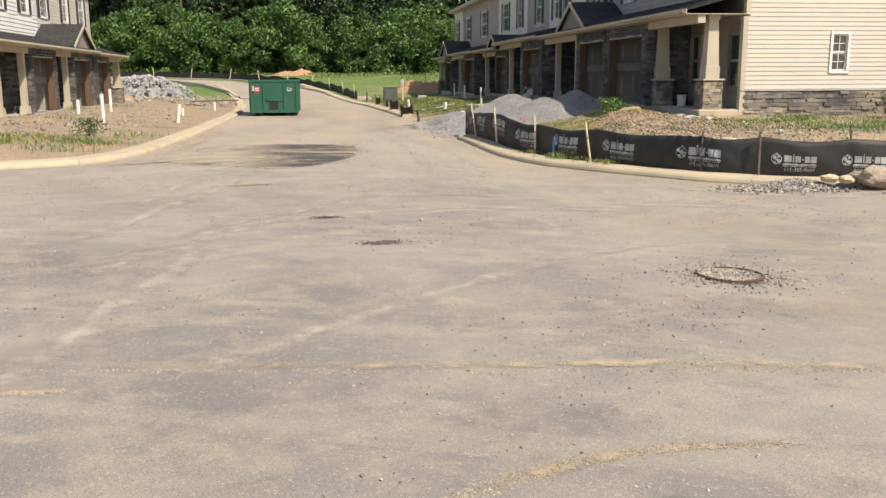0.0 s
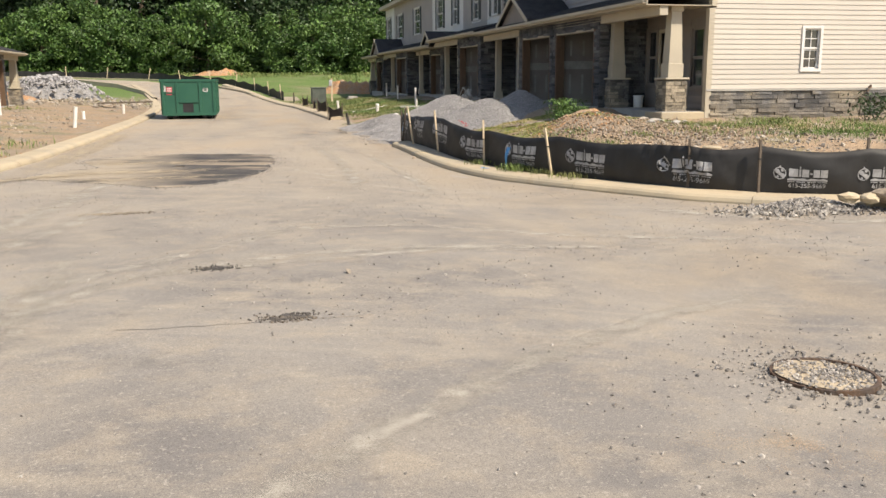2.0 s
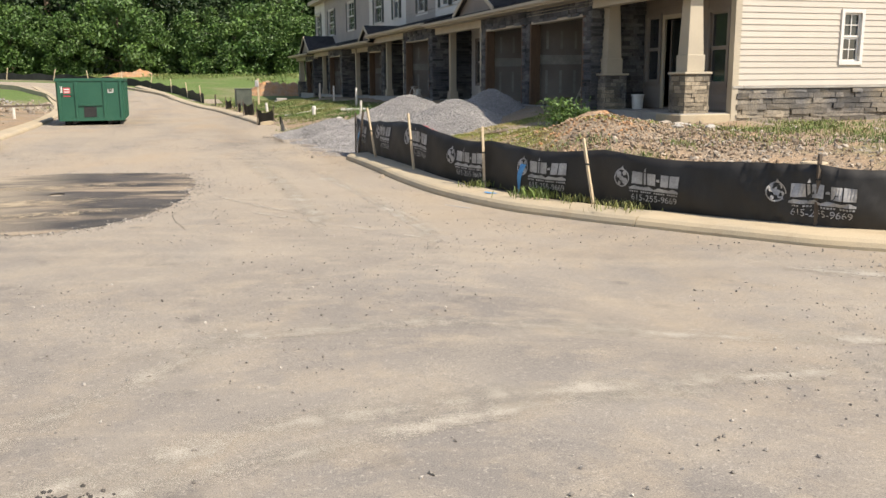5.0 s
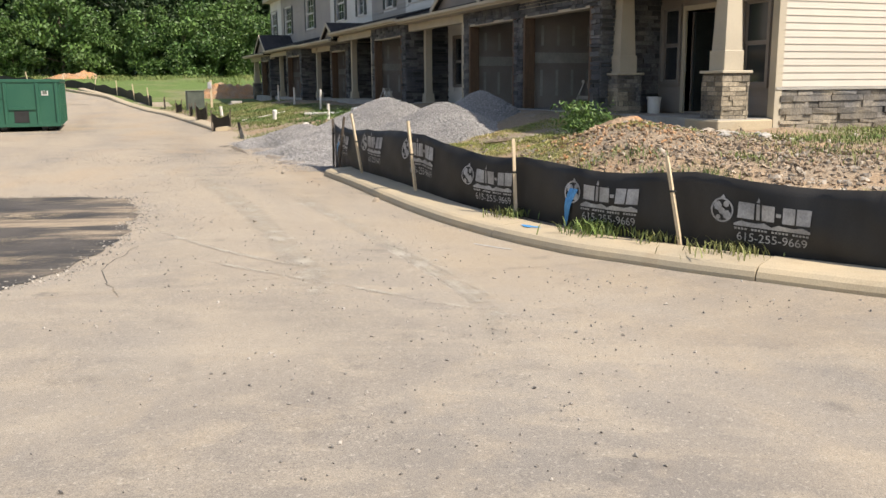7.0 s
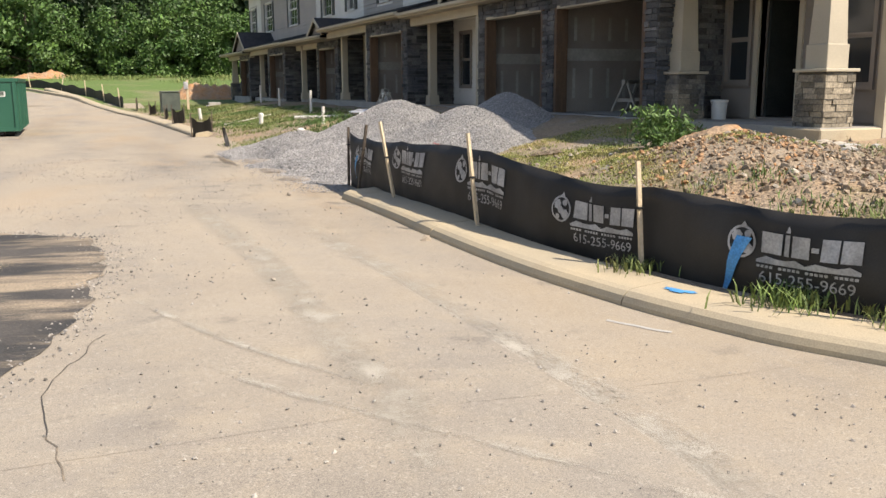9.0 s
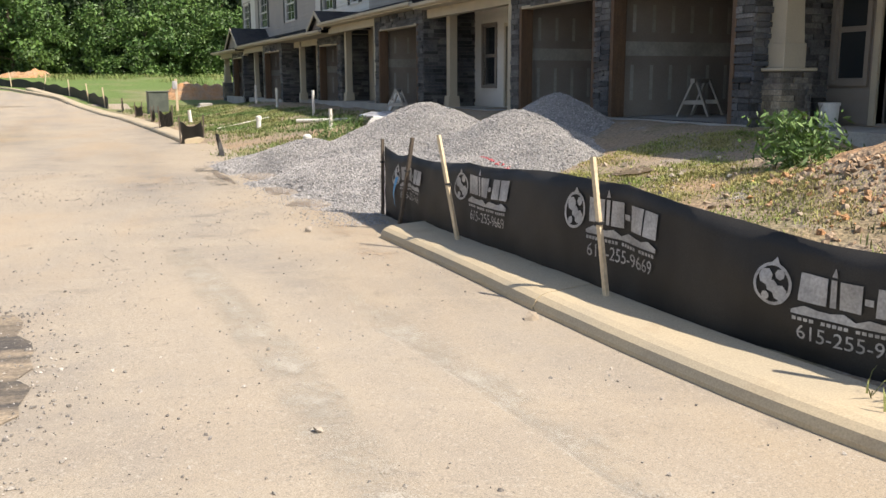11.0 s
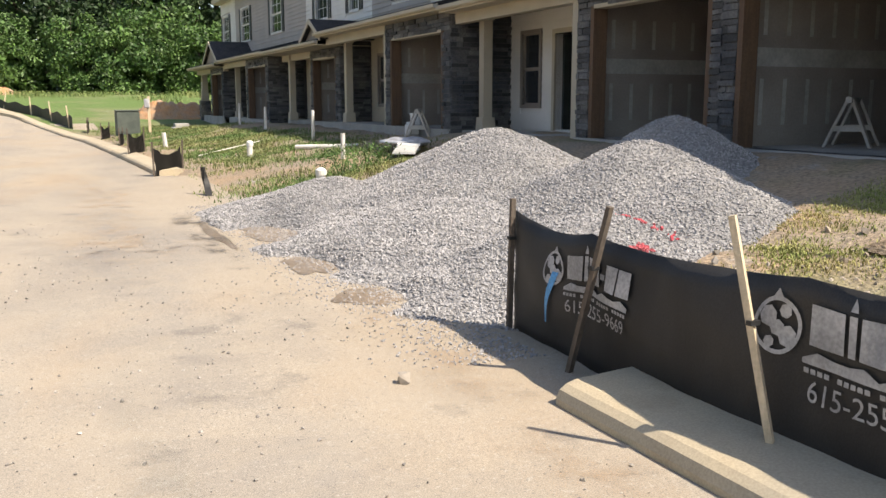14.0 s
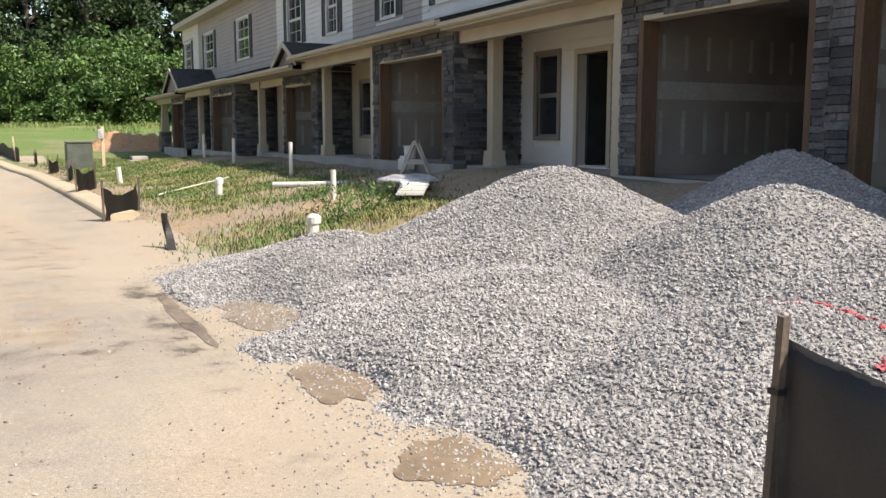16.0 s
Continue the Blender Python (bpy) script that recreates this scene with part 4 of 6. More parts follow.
def weeds(name, spots, m, label, seed=0, kind="stuff", h=lot_z, wide=0.0015):
    """Tufts of bent blades: spots are x, y, spread, number, height."""
    r = np.random.default_rng(seed)
    V, F = [], []
    for cx, cy, sp, num, ht in spots:
        x, y = r.normal(cx, sp, num), r.normal(cy, sp, num)
        z = h(x, y)
        a = r.uniform(0, 6.28, num)
        L = ht * r.uniform(0.5, 1.2, num)
        w = L * r.uniform(0.03, 0.06, num) + wide
        le = L * r.uniform(0.3, 1.3, num)
        for k in range(num):
            ca, sa = math.cos(a[k]), math.sin(a[k])
            b = len(V)
            V += [(x[k] - sa * w[k], y[k] + ca * w[k], z[k] - 0.01), (x[k] + sa * w[k], y[k] - ca * w[k], z[k] - 0.01), (x[k] + ca * le[k] * 0.35 + sa * w[k], y[k] + sa * le[k] * 0.35 - ca * w[k], z[k] + L[k] * 0.6), (x[k] + ca * le[k] * 0.35 - sa * w[k], y[k] + sa * le[k] * 0.35 + ca * w[k], z[k] + L[k] * 0.6), (x[k] + ca * le[k], y[k] + sa * le[k], z[k] + L[k])]
            F += [(b, b + 1, b + 2), (b, b + 2, b + 3), (b + 3, b + 2, b + 4)]
    return solo(name, np_mesh(name, V, F, m), None, label, "grass", kind=kind)


rw = np.random.default_rng(11)
spots = [(x, y, 0.15, 230, 0.03) for x, y in zip(rw.uniform(5.0, 10.2, 330), rw.uniform(12.7, 18.0, 330)) if y < 16.5 + 0.45 * (x - 5) and wave(x, y, 2.2) > -0.15]
weeds("turf", spots, M_turf, "patchy yellow-green turf on the corner lot", 21, wide=0.003)
spots = []
spots += [(x, y, 0.45, 200, 0.09) for x, y in zip(rw.uniform(9.5, 18, 44), rw.uniform(8.5, 13.3, 44))]
spots += [(x, y, 0.2, 120, 0.09) for x, y in zip(rw.uniform(6, 9, 12), rw.uniform(8, 12.5, 12))]
weeds("thin_grass", spots, M_grass, "thin dry grass and weeds on the corner lot", 1)
spots = [(x, y, 0.5, 420, 0.075) for x, y in zip(rw.uniform(4.7, 8.4, 170), rw.uniform(25.5, 62, 170)) if wave(x, y, 0.9) > -0.65]
weeds("verge_grass", spots, M_verge, "rough green grass verge with bare patches", 2, wide=0.004)
spots = [(x, y, 0.4, 200, 0.12) for x, y in zip(rw.uniform(-14, -5.6, 26), rw.uniform(11.5, 14.5, 26))]
spots += [(x, y, 0.5, 90, 0.18) for x, y in zip(rw.uniform(-11, -5, 5), rw.uniform(16, 40, 5))]
weeds("corner_grass", spots, M_grass, "weedy grass strip on the bare lot", 3)
weeds("kerb_weeds", [(4.62, 10.1, 0.12, 160, 0.09), (4.98, 8.75, 0.16, 320, 0.12), (5.25, 8.15, 0.15, 160, 0.09), (5.5, 7.4, 0.2, 200, 0.09)], M_grass, "green weeds at the foot of the fence", 4, h=lambda x, y: road_z(x, y) + 0.14)


def leafy(name, cx, cy, n, sx, sz, m, label, leaf=0.05, seed=0, h=lot_z):
    """A bushy weed: stems with many small leaves."""
    r = np.random.default_rng(seed)
    z0 = float(h(np.array(cx), np.array(cy)))
    root = thing(name, (cx, cy, z0), label, "weed plant", "weed plants")
    bm = bmesh.new()
    for k in range(9):
        a = r.uniform(0, 6.28)
        tube(bm, [(cx, cy, z0 - 0.02), (cx + 0.5 * sx * math.cos(a), cy + 0.5 * sx * math.sin(a), z0 + sz * r.uniform(0.6, 1.0))], [0.006, 0.003], 4, False)
    part("stems", bm, m, root)
    c = np.c_[r.normal(cx, sx * 0.45, n), r.normal(cy, sx * 0.45, n), z0 + sz * r.beta(1.6, 1.4, n)]
    part("leaves", leaf_mesh("leaves", c, leaf, m, r, 0.28), None, root)


def leaf_mesh(name, c, size, m, r, ratio=0.55):
    n = len(c)
    a, b = r.normal(size=(n, 3)), r.normal(size=(n, 3))
    a /= np.linalg.norm(a, axis=1, keepdims=True)
    b -= a * (a * b).sum(1, keepdims=True)
    b /= np.linalg.norm(b, axis=1, keepdims=True)
    s = size * r.uniform(0.6, 1.4, (n, 1))
    v = np.stack([c - a * s, c + b * s * ratio, c + a * s, c - b * s * ratio], 1)
    return np_mesh(name, v.reshape(-1, 3), np.arange(n * 4).reshape(-1, 4), m)


leafy("weed_plant", 8.05, 14.6, 900, 0.42, 0.62, M_leaf, "leafy green weed growing beside the dirt mound", 0.05, 1)
leafy("weed_plant", 8.6, 14.9, 500, 0.4, 0.42, M_leaf, "leafy green weed growing beside the dirt mound", 0.05, 2)
leafy("weed_plant", 6.2, 26.4, 420, 0.5, 0.55, M_leaf, "tall green weed beside the gravel heap", 0.035, 3)
leafy("weed_plant", 7.0, 27.0, 380, 0.5, 0.45, M_leaf, "tall green weed beside the gravel heap", 0.035, 4)
leafy("weed_plant", 15.6, 12.6, 500, 0.6, 0.7, M_leaf_dark, "dark bushy weed by the stone wall base", 0.06, 5)


def pvc(x, y, h, r, label, lean=0.0, cap=False, ht=lot_z):
    z = float(ht(np.array(x), np.array(y)))
    root = thing("pvc_pipe", (x, y, z), label, "pipe", "upright pipes")
    bm = bmesh.new()
    tube(bm, [(x, y, z - 0.1), (x + lean * h, y, z + h)], [r, r], 14)
    part("pipe", bm, M_pvc, root)
    if cap:
        bm = bmesh.new()
        tube(bm, [(x + lean * h, y, z + h - 0.09), (x + lean * h, y, z + h - 0.01), (x + lean * h, y, z + h + 0.01), (x + lean * h, y, z + h + 0.03)], [r * 1.25, r * 1.25, r * 1.0, r * 0.6], 14)
        part("cap", bm, M_pvc, root)


P_ = "white plastic sewer stub pipe standing out of the ground"
pvc(5.64, 25.8, 0.26, 0.075, P_, 0.08, True)
pvc(5.95, 32.4, 0.36, 0.065, P_, 0.05, True)
pvc(5.0, 39.4, 0.42, 0.06, P_, -0.12)
pvc(8.1, 34.5, 0.75, 0.045, "thin grey pipe standing by the houses")
pvc(7.0, 28.7, 0.5, 0.045, "thin grey pipe standing by the houses")
pvc(8.4, 41.0, 0.75, 0.045, "thin grey pipe standing by the houses")
pvc(8.6, 46.0, 0.8, 0.045, "thin grey pipe standing by the houses")
for x, y, h, l in ((-7.45, 21.9, 0.98, 0.0), (-9.4, 26.6, 0.55, 0.0), (-8.9, 30.0, 0.95, 0.0), (-5.5, 25.4, 0.7, 0.15), (-6.0, 30.5, 0.32, 0.0), (-5.4, 38.0, 0.45, 0.0)):
    pvc(x, y, h, 0.065, P_, l)
bk = thing("paint_bucket", (7.95, 7.1, 0.4), "dented white bucket with an orange band behind the fence", "bucket")
bz = float(lot_z(np.array(7.95), np.array(7.1)))
bm = bmesh.new()
tube(bm, [(7.95, 7.1, bz - 0.02), (7.95, 7.1, bz + 0.30), (7.95, 7.1, bz + 0.34), (7.95, 7.1, bz + 0.36)], [0.13, 0.15, 0.165, 0.15], 20)
part("body", bm, M_kerb, bk)
bm = bmesh.new()
tube(bm, [(7.92, 7.04, bz + 0.1), (7.92, 7.04, bz + 0.24)], [0.128, 0.132], 14, False)
part("band", bm, M_orange, bk, "orange band")

# ---- townhouses ----


def ledge(bm, plane, at, a0, a1, z0, z1, sign, r, low=0.07, high=0.12, gap=0.006):
    """Courses of split ledgestones on a wall. plane 'x': the wall stands at x = at and runs along y; 'y': the other way."""
    z = z0
    while z < z1 - 0.02:
        hz = min(r.uniform(low, high), z1 - z)
        a = a0
        while a < a1 - 0.01:
            la = min(r.uniform(0.14, 0.5), a1 - a)
            if a1 - a - la < 0.08:
                la = a1 - a
            d = r.uniform(0.02, 0.065)
            lo, hi = (at - 0.01, at + d) if sign > 0 else (at - d, at + 0.01)
            if plane == "x":
                box(bm, lo, a + gap, z + gap, hi, a + la - gap, z + hz - gap)
            else:
                box(bm, a + gap, lo, z + gap, a + la - gap, hi, z + hz - gap)
            a += la
        z += hz


def lap(bm, plane, at, a0, a1, z0, z1, sign, step=0.165, slots=()):
    """Lap siding: each board leans out at its foot; slots (a, b, zlo, zhi) stay free for windows."""
    z = z0
    while z < z1 - 0.01:
        h = min(step, z1 - z)
        spans = [(a0, a1)]
        for s0, s1, lo, hi in slots:
            if z + h > lo and z < hi:
                spans = [p for q in spans for p in ((q[0], min(q[1], s0)), (max(q[0], s1), q[1])) if p[1] - p[0] > 0.01]
        for p, q in spans:
            o = [(at - 0.01 * sign, z), (at + 0.026 * sign, z), (at + 0.004 * sign, z + h + 0.004), (at - 0.01 * sign, z + h)]
            prism(bm, o, p, q, plane == "y")
        z += h


def walls(bm, plane, at, thick, a0, a1, z0, z1, holes):
    """A wall with openings (a, b, zlo, zhi) cut through it; `thick` is measured inwards."""
    def b(p, q, lo, hi):
        if q - p > 0.005 and hi - lo > 0.005:
            if plane == "x":
                box(bm, at, p, lo, at + thick, q, hi)
            else:
                box(bm, p, at, lo, q, at + thick, hi)
    a = a0
    for p, q, lo, hi in sorted(holes):
        b(a, p, z0, z1), b(p, q, z0, lo), b(p, q, hi, z1)
        a = q
    b(a, a1, z0, z1)


def window(parent, plane, at, a0, a1, z0, z1, sign, mtx, frame_mat, shutters=False, grid=True, sash=None):
    """A double-hung window: casing, sashes, grilles, glass, and shutters where there are any."""
    def bx(bm, p, q, lo, hi, d0, d1):
        e0, e1 = sorted((at + d0 * sign, at + d1 * sign))
        box(bm, *((e0, p, lo, e1, q, hi) if plane == "x" else (p, e0, lo, q, e1, hi)))
    bm = bmesh.new()
    w = 0.075
    for p, q, lo, hi in ((a0 - w, a0, z0 - w, z1 + w), (a1, a1 + w, z0 - w, z1 + w), (a0, a1, z1, z1 + w), (a0, a1, z0 - w, z0)):
        bx(bm, p, q, lo, hi, -0.06, 0.05)
    root = put("window", bm, frame_mat, parent, mtx)
    bm = bmesh.new()
    mid, s = (z0 + z1) / 2, 0.04
    for lo, hi, d in ((z0, mid, -0.03), (mid, z1, -0.01)):
        for p, q, l2, h2 in ((a0, a0 + s, lo, hi), (a1 - s, a1, lo, hi), (a0 + s, a1 - s, lo, lo + s), (a0 + s, a1 - s, hi - s, hi)):
            bx(bm, p, q, l2, h2, d - 0.03, d + 0.0)
        if grid:
            c = (a0 + a1) / 2
            bx(bm, c - 0.01, c + 0.01, lo + s, hi - s, d - 0.022, d - 0.006)
            zc = (lo + hi) / 2
            bx(bm, a0 + s, a1 - s, zc - 0.01, zc + 0.01, d - 0.021, d - 0.007)
    put("sash", bm, sash or M_white, root, mtx)
    for lo, hi in ((z0, mid), (mid, z1)):
        bm = bmesh.new()
        bx(bm, a0 + 0.02, a1 - 0.02, lo + 0.02, hi - 0.02, -0.05, -0.042)
        put("pane", bm, M_glass, root, mtx)
    if shutters:
        for p, q in ((a0 - w - 0.36, a0 - w - 0.02), (a1 + w + 0.02, a1 + w + 0.36)):
            bm = bmesh.new()
            for e0, e1 in ((p, p + 0.05), (q - 0.05, q)):
                bx(bm, e0, e1, z0 - 0.05, z1 + 0.05, 0.005, 0.05)
            k = z0 - 0.05
            while k < z1:
                bx(bm, p + 0.05, q - 0.05, k, min(k + 0.055, z1 + 0.05), 0.01, 0.04)
                k += 0.07
            put("shutter", bm, M_shutter, root, mtx, "dark louvred shutter")
    return root


def put(name, bm, m, parent, mtx, label="", kind="", smooth=False):
    if mtx is not None:
        bm.transform(mtx)
    return part(name, bm, m, parent, label, smooth, kind)


def column(parent, x, y, z0, z1, mtx, stone, rs):
    """A porch post: tapered on a stone pedestal, or square with base and capital."""
    if stone:
        bm = bmesh.new()
        box(bm, x - 0.26, y - 0.26, z0 - 0.3, x + 0.26, y + 0.26, z0 + 0.80)
        ped = put("pedestal", bm, M_mortar, parent, mtx)
        zz = z0 - 0.1
        while zz < z0 + 0.78:
            h = min(rs.uniform(0.07, 0.11), z0 + 0.79 - zz)
            for sx, sy in ((-1, 0), (0, -1), (1, 0), (0, 1)):
                a = -0.29
                while a < 0.27:
                    la = min(rs.uniform(0.12, 0.3), 0.29 - a)
                    d = rs.uniform(0.02, 0.05)
                    bm = bmesh.new()
                    if sx:
                        box(bm, x + sx * 0.25 - (d if sx < 0 else 0), y + a, zz, x + sx * 0.25 + (d if sx > 0 else 0), y + a + la - 0.008, zz + h - 0.008)
                    else:
                        box(bm, x + a, y + sy * 0.25 - (d if sy < 0 else 0), zz, x + a + la - 0.008, y + sy * 0.25 + (d if sy > 0 else 0), zz + h - 0.008)
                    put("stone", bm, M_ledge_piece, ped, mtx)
                    a += la
            zz += h
        bm = bmesh.new()
        box(bm, x - 0.33, y - 0.33, z0 + 0.80, x + 0.33, y + 0.33, z0 + 0.85, 0.01)
        put("cap", bm, M_trim, parent, mtx, "pale cast cap")
        bm = bmesh.new()
        box(bm, x - 0.21, y - 0.21, z0 + 0.85, x + 0.21, y + 0.21, z0 + 1.20, 0.008)
        bar(bm, (x, y, z0 + 1.20), (x, y, z1 - 0.14), 0.37, 0.37, 0.74)
        box(bm, x - 0.17, y - 0.17, z1 - 0.14, x + 0.17, y + 0.17, z1, 0.006)
        put("column", bm, M_trim, parent, mtx, "tapered cream column")
    else:
        bm = bmesh.new()
        box(bm, x - 0.11, y - 0.11, z0 + 0.3, x + 0.11, y + 0.11, z1 - 0.18)
        bar(bm, (x, y, z0), (x, y, z0 + 0.3), 0.34, 0.34, 0.9)
        box(bm, x - 0.15, y - 0.15, z1 - 0.18, x + 0.15, y + 0.15, z1, 0.01)
        put("column", bm, M_trim, parent, mtx, "square cream post")


def gable(parent, y0, y1, xe, ze, mtx):
    """A small gable standing on the porch roof's eave."""
    c, h = (y0 + y1) / 2, (y1 - y0) * 0.26
    bm = bmesh.new()
    prism(bm, [(y0 + 0.15, ze + 0.06), (y1 - 0.15, ze + 0.06), (c, ze + h)], xe + 0.22, xe + 0.30, True)
    put("gable_face", bm, M_taupe, parent, mtx)
    bm = bmesh.new()
    for s in (y0, y1):
        o = [(s, ze), (c, ze + h), (c, ze + h + 0.09), (s + (0.0), ze + 0.09)]
        prism(bm, o, xe + 0.06, 11.79, True)
    put("gable_roof", bm, M_shingle, parent, mtx)
    bm = bmesh.new()
    for s in (y0, y1):
        prism(bm, [(s, ze - 0.06), (c, ze + h - 0.06), (c, ze + h + 0.085), (s, ze + 0.085)], xe + 0.02, xe + 0.058, True)
    put("gable_trim", bm, M_trim, parent, mtx)


def townhouse(y0, y1, garage, block, porch, cols, door, wins, ups, floor, head, siding, upper, mtx=None, xg=10.3, eave=9.92, ze=3.48, gab=None, label="", seed=0, post=None, side_stone=True):
    """One house of the row, front towards -x before mtx."""
    rs = np.random.default_rng(seed)
    at = Vector((xg, (y0 + y1) / 2, floor))
    root = thing("townhouse", (mtx @ at) if mtx is not None else at, label, "townhouse", "townhouse row")
    g0, g1 = garage
    b0, b1 = block
    XW = 11.75
    bm = bmesh.new()
    walls(bm, "x", xg + 0.005, 0.22, b0, b1, floor - 0.6, ze, [(g0, g1, floor, head)])
    put("garage_wall", bm, M_mortar, root, mtx)
    for j0, j1 in ((b0, b0 + 0.15), (b1 - 0.15, b1)):
        bm = bmesh.new()
        box(bm, xg + 0.23, j0, floor - 0.6, XW + 0.2, j1, ze)
        put("garage_return", bm, M_mortar, root, mtx)
    bm = bmesh.new()
    ledge(bm, "x", xg, b0 - 0.02, g0 - 0.09, floor - 0.1, head, -1, rs)
    ledge(bm, "x", xg, g1 + 0.09, b1 + 0.02, floor - 0.1, head, -1, rs)
    ledge(bm, "x", xg, b0 - 0.02, b1 + 0.02, head + 0.02, ze - 0.18, -1, rs)
    if side_stone:
        ledge(bm, "y", b0, xg - 0.03, XW, floor - 0.1, ze - 0.1, -1, rs)
    ledge(bm, "y", b1, xg - 0.03, XW, floor - 0.1, ze - 0.1, 1, rs)
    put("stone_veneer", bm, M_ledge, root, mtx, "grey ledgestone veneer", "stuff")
    bm = bmesh.new()
    for j0, j1 in ((g0 - 0.09, g0 + 0.005), (g1 - 0.005, g1 + 0.09)):
        bm = bmesh.new()
        box(bm, xg - 0.03, j0, floor, xg + 0.25, j1, head + 0.04)
        put("garage_jamb", bm, M_lumber, root, mtx, "raw lumber jamb of the doorless garage")
    bm = bmesh.new()
    box(bm, xg - 0.035, g0 + 0.005, head - 0.005, xg + 0.255, g1 - 0.005, head + 0.06)
    put("garage_lintel", bm, M_trim, root, mtx)
    # garage room, open to the street
    bm = bmesh.new()
    box(bm, xg + 5.9, b0 + 0.15, floor, xg + 6.0, b1 - 0.15, ze)
    put("garage_back", bm, M_board, root, mtx, "taped bare drywall")
    bm = bmesh.new()
    box(bm, xg + 0.24, b0 + 0.22, ze - 0.25, xg + 5.89, b1 - 0.22, ze - 0.18)
    put("garage_ceiling", bm, M_board, root, mtx)
    bm = bmesh.new()
    box(bm, xg + 0.24, b0 + 0.152, floor + 0.003, xg + 5.89, b0 + 0.215, ze - 0.18)
    put("garage_lining", bm, M_board, root, mtx, "taped bare drywall")
    bm = bmesh.new()
    box(bm, xg + 0.24, b1 - 0.215, floor + 0.003, xg + 5.89, b1 - 0.152, ze - 0.18)
    put("garage_lining", bm, M_board, root, mtx, "taped bare drywall inside the garage")
    bm = bmesh.new()
    for yy, s in ((b0 + 0.218, 1), (b1 - 0.218, -1)):
        e0, e1 = sorted((yy, yy + 0.004 * s))
        box(bm, xg + 0.3, e0, floor + 1.12, xg + 5.8, e1, floor + 1.38)
        for k in range(12):
            xx = xg + 0.5 + k * 0.44
            box(bm, xx, e0, floor + 0.3, xx + 0.07, e1, floor + 0.95), box(bm, xx + 0.02, e0, floor + 1.55, xx + 0.09, e1, floor + 2.05)
    box(bm, xg + 5.893, b0 + 0.2, floor + 1.15, xg + 5.897, b1 - 0.2, floor + 1.40)
    for k in range(8):
        yy = b0 + 0.35 + (b1 - b0 - 0.7) * k / 7
        for lo, hi in ((0.35, 1.0), (1.55, 2.1)):
            box(bm, xg + 5.892, yy - 0.03, floor + lo, xg + 5.896, yy + 0.03, floor + hi)
    put("drywall_tape", bm, M_tape, root, mtx, "pale joint compound", "stuff")
    bm = bmesh.new()
    box(bm, xg - 0.1, b0, floor - 0.6, xg + 6, b1, floor)
    put("slab", bm, M_conc, root, mtx)
    # porch
    p0, p1 = porch
    bm = bmesh.new()
    holes = [(d0, d1, floor + 0.03, floor + 2.06) for d0, d1 in door] + [(a, b, lo, hi) for a, b, lo, hi in wins]
    walls(bm, "x", XW, 0.16, p0, p1, floor - 0.6, ze + 0.38, holes)
    put("entry_wall", bm, siding, root, mtx)
    bm = bmesh.new()
    lap(bm, "x", XW, p0, p1, floor + 0.02, ze - 0.1, -1, slots=[(a - 0.1, b + 0.1, lo - 0.1, hi + 0.1) for a, b, lo, hi in holes])
    put("entry_siding", bm, siding, root, mtx)
    bm = bmesh.new()
    box(bm, xg + 0.15, p0, floor - 0.6, XW, p1, floor - 0.02)
    put("porch_slab", bm, M_conc, root, mtx, "bare concrete porch slab")
    for d0, d1 in door:
        bm = bmesh.new()
        for p, q, lo, hi in ((d0 - 0.1, d0, 0.0, 2.16), (d1, d1 + 0.1, 0.0, 2.16), (d0, d1, 2.06, 2.16)):
            box(bm, XW - 0.05, p, floor + lo, XW + 0.12, q, floor + hi)
        fr = put("door_frame", bm, M_trim, root, mtx)
        bm = bmesh.new()
        box(bm, XW + 0.17, d1 - 0.05, floor + 0.03, XW + 0.17 + (d1 - d0) * 0.95, d1 - 0.005, floor + 2.04)
        put("door_leaf", bm, M_shutter, fr, mtx, "dark door leaf standing open")
        bm = bmesh.new()
        box(bm, XW + 2.4, d0 - 1.0, floor, XW + 2.5, d1 + 1.0, floor + 2.4), box(bm, XW + 0.17, d0 - 1.0, floor - 0.1, XW + 2.4, d1 + 1.0, floor + 0.02)
        box(bm, XW + 0.17, d0 - 1.1, floor, XW + 2.4, d0 - 1.0, floor + 2.4), box(bm, XW + 0.17, d1 + 1.0, floor, XW + 2.4, d1 + 1.1, floor + 2.4), box(bm, XW + 0.17, d0 - 1.0, floor + 2.4, XW + 2.4, d1 + 1.0, floor + 2.5)
        put("hallway", bm, M_board, root, mtx)
    for a, b, lo, hi in wins:
        window(root, "x", XW, a, b, lo, hi, -1, mtx, M_taupe, False, False, M_taupe)
    for x, y, st in cols:
        column(root, x, y, floor - 0.02, ze - 0.16, mtx, st, rs)
    if post:
        bm = bmesh.new()
        box(bm, xg + 0.0, post - 0.1, floor - 0.05, xg + 0.22, post + 0.1, ze - 0.16)
        put("corner_post", bm, M_trim, root, mtx)
    # porch roof
    bm = bmesh.new()
    prism(bm, [(eave, ze), (11.79, ze + 0.52), (11.79, ze + 0.42), (eave + 0.02, ze - 0.06)], y0 - 0.05, y1)
    put("porch_roof", bm, M_shingle, root, mtx)
    bm = bmesh.new()
    k = 0
    while k < 12:
        t0, t1 = k / 12, (k + 1) / 12
        x0, x1 = eave + (11.78 - eave) * t0, eave + (11.78 - eave) * t1
        prism(bm, [(x0 - 0.01, ze + 0.52 * t0 + 0.014), (x1, ze + 0.52 * t1 + 0.006), (x1, ze + 0.52 * t1 - 0.01), (x0 - 0.01, ze + 0.52 * t0 - 0.01)], y0 - 0.06, y1 + 0.005)
        k += 1
    put("shingle_courses", bm, M_shingle, root, mtx, "", "stuff")
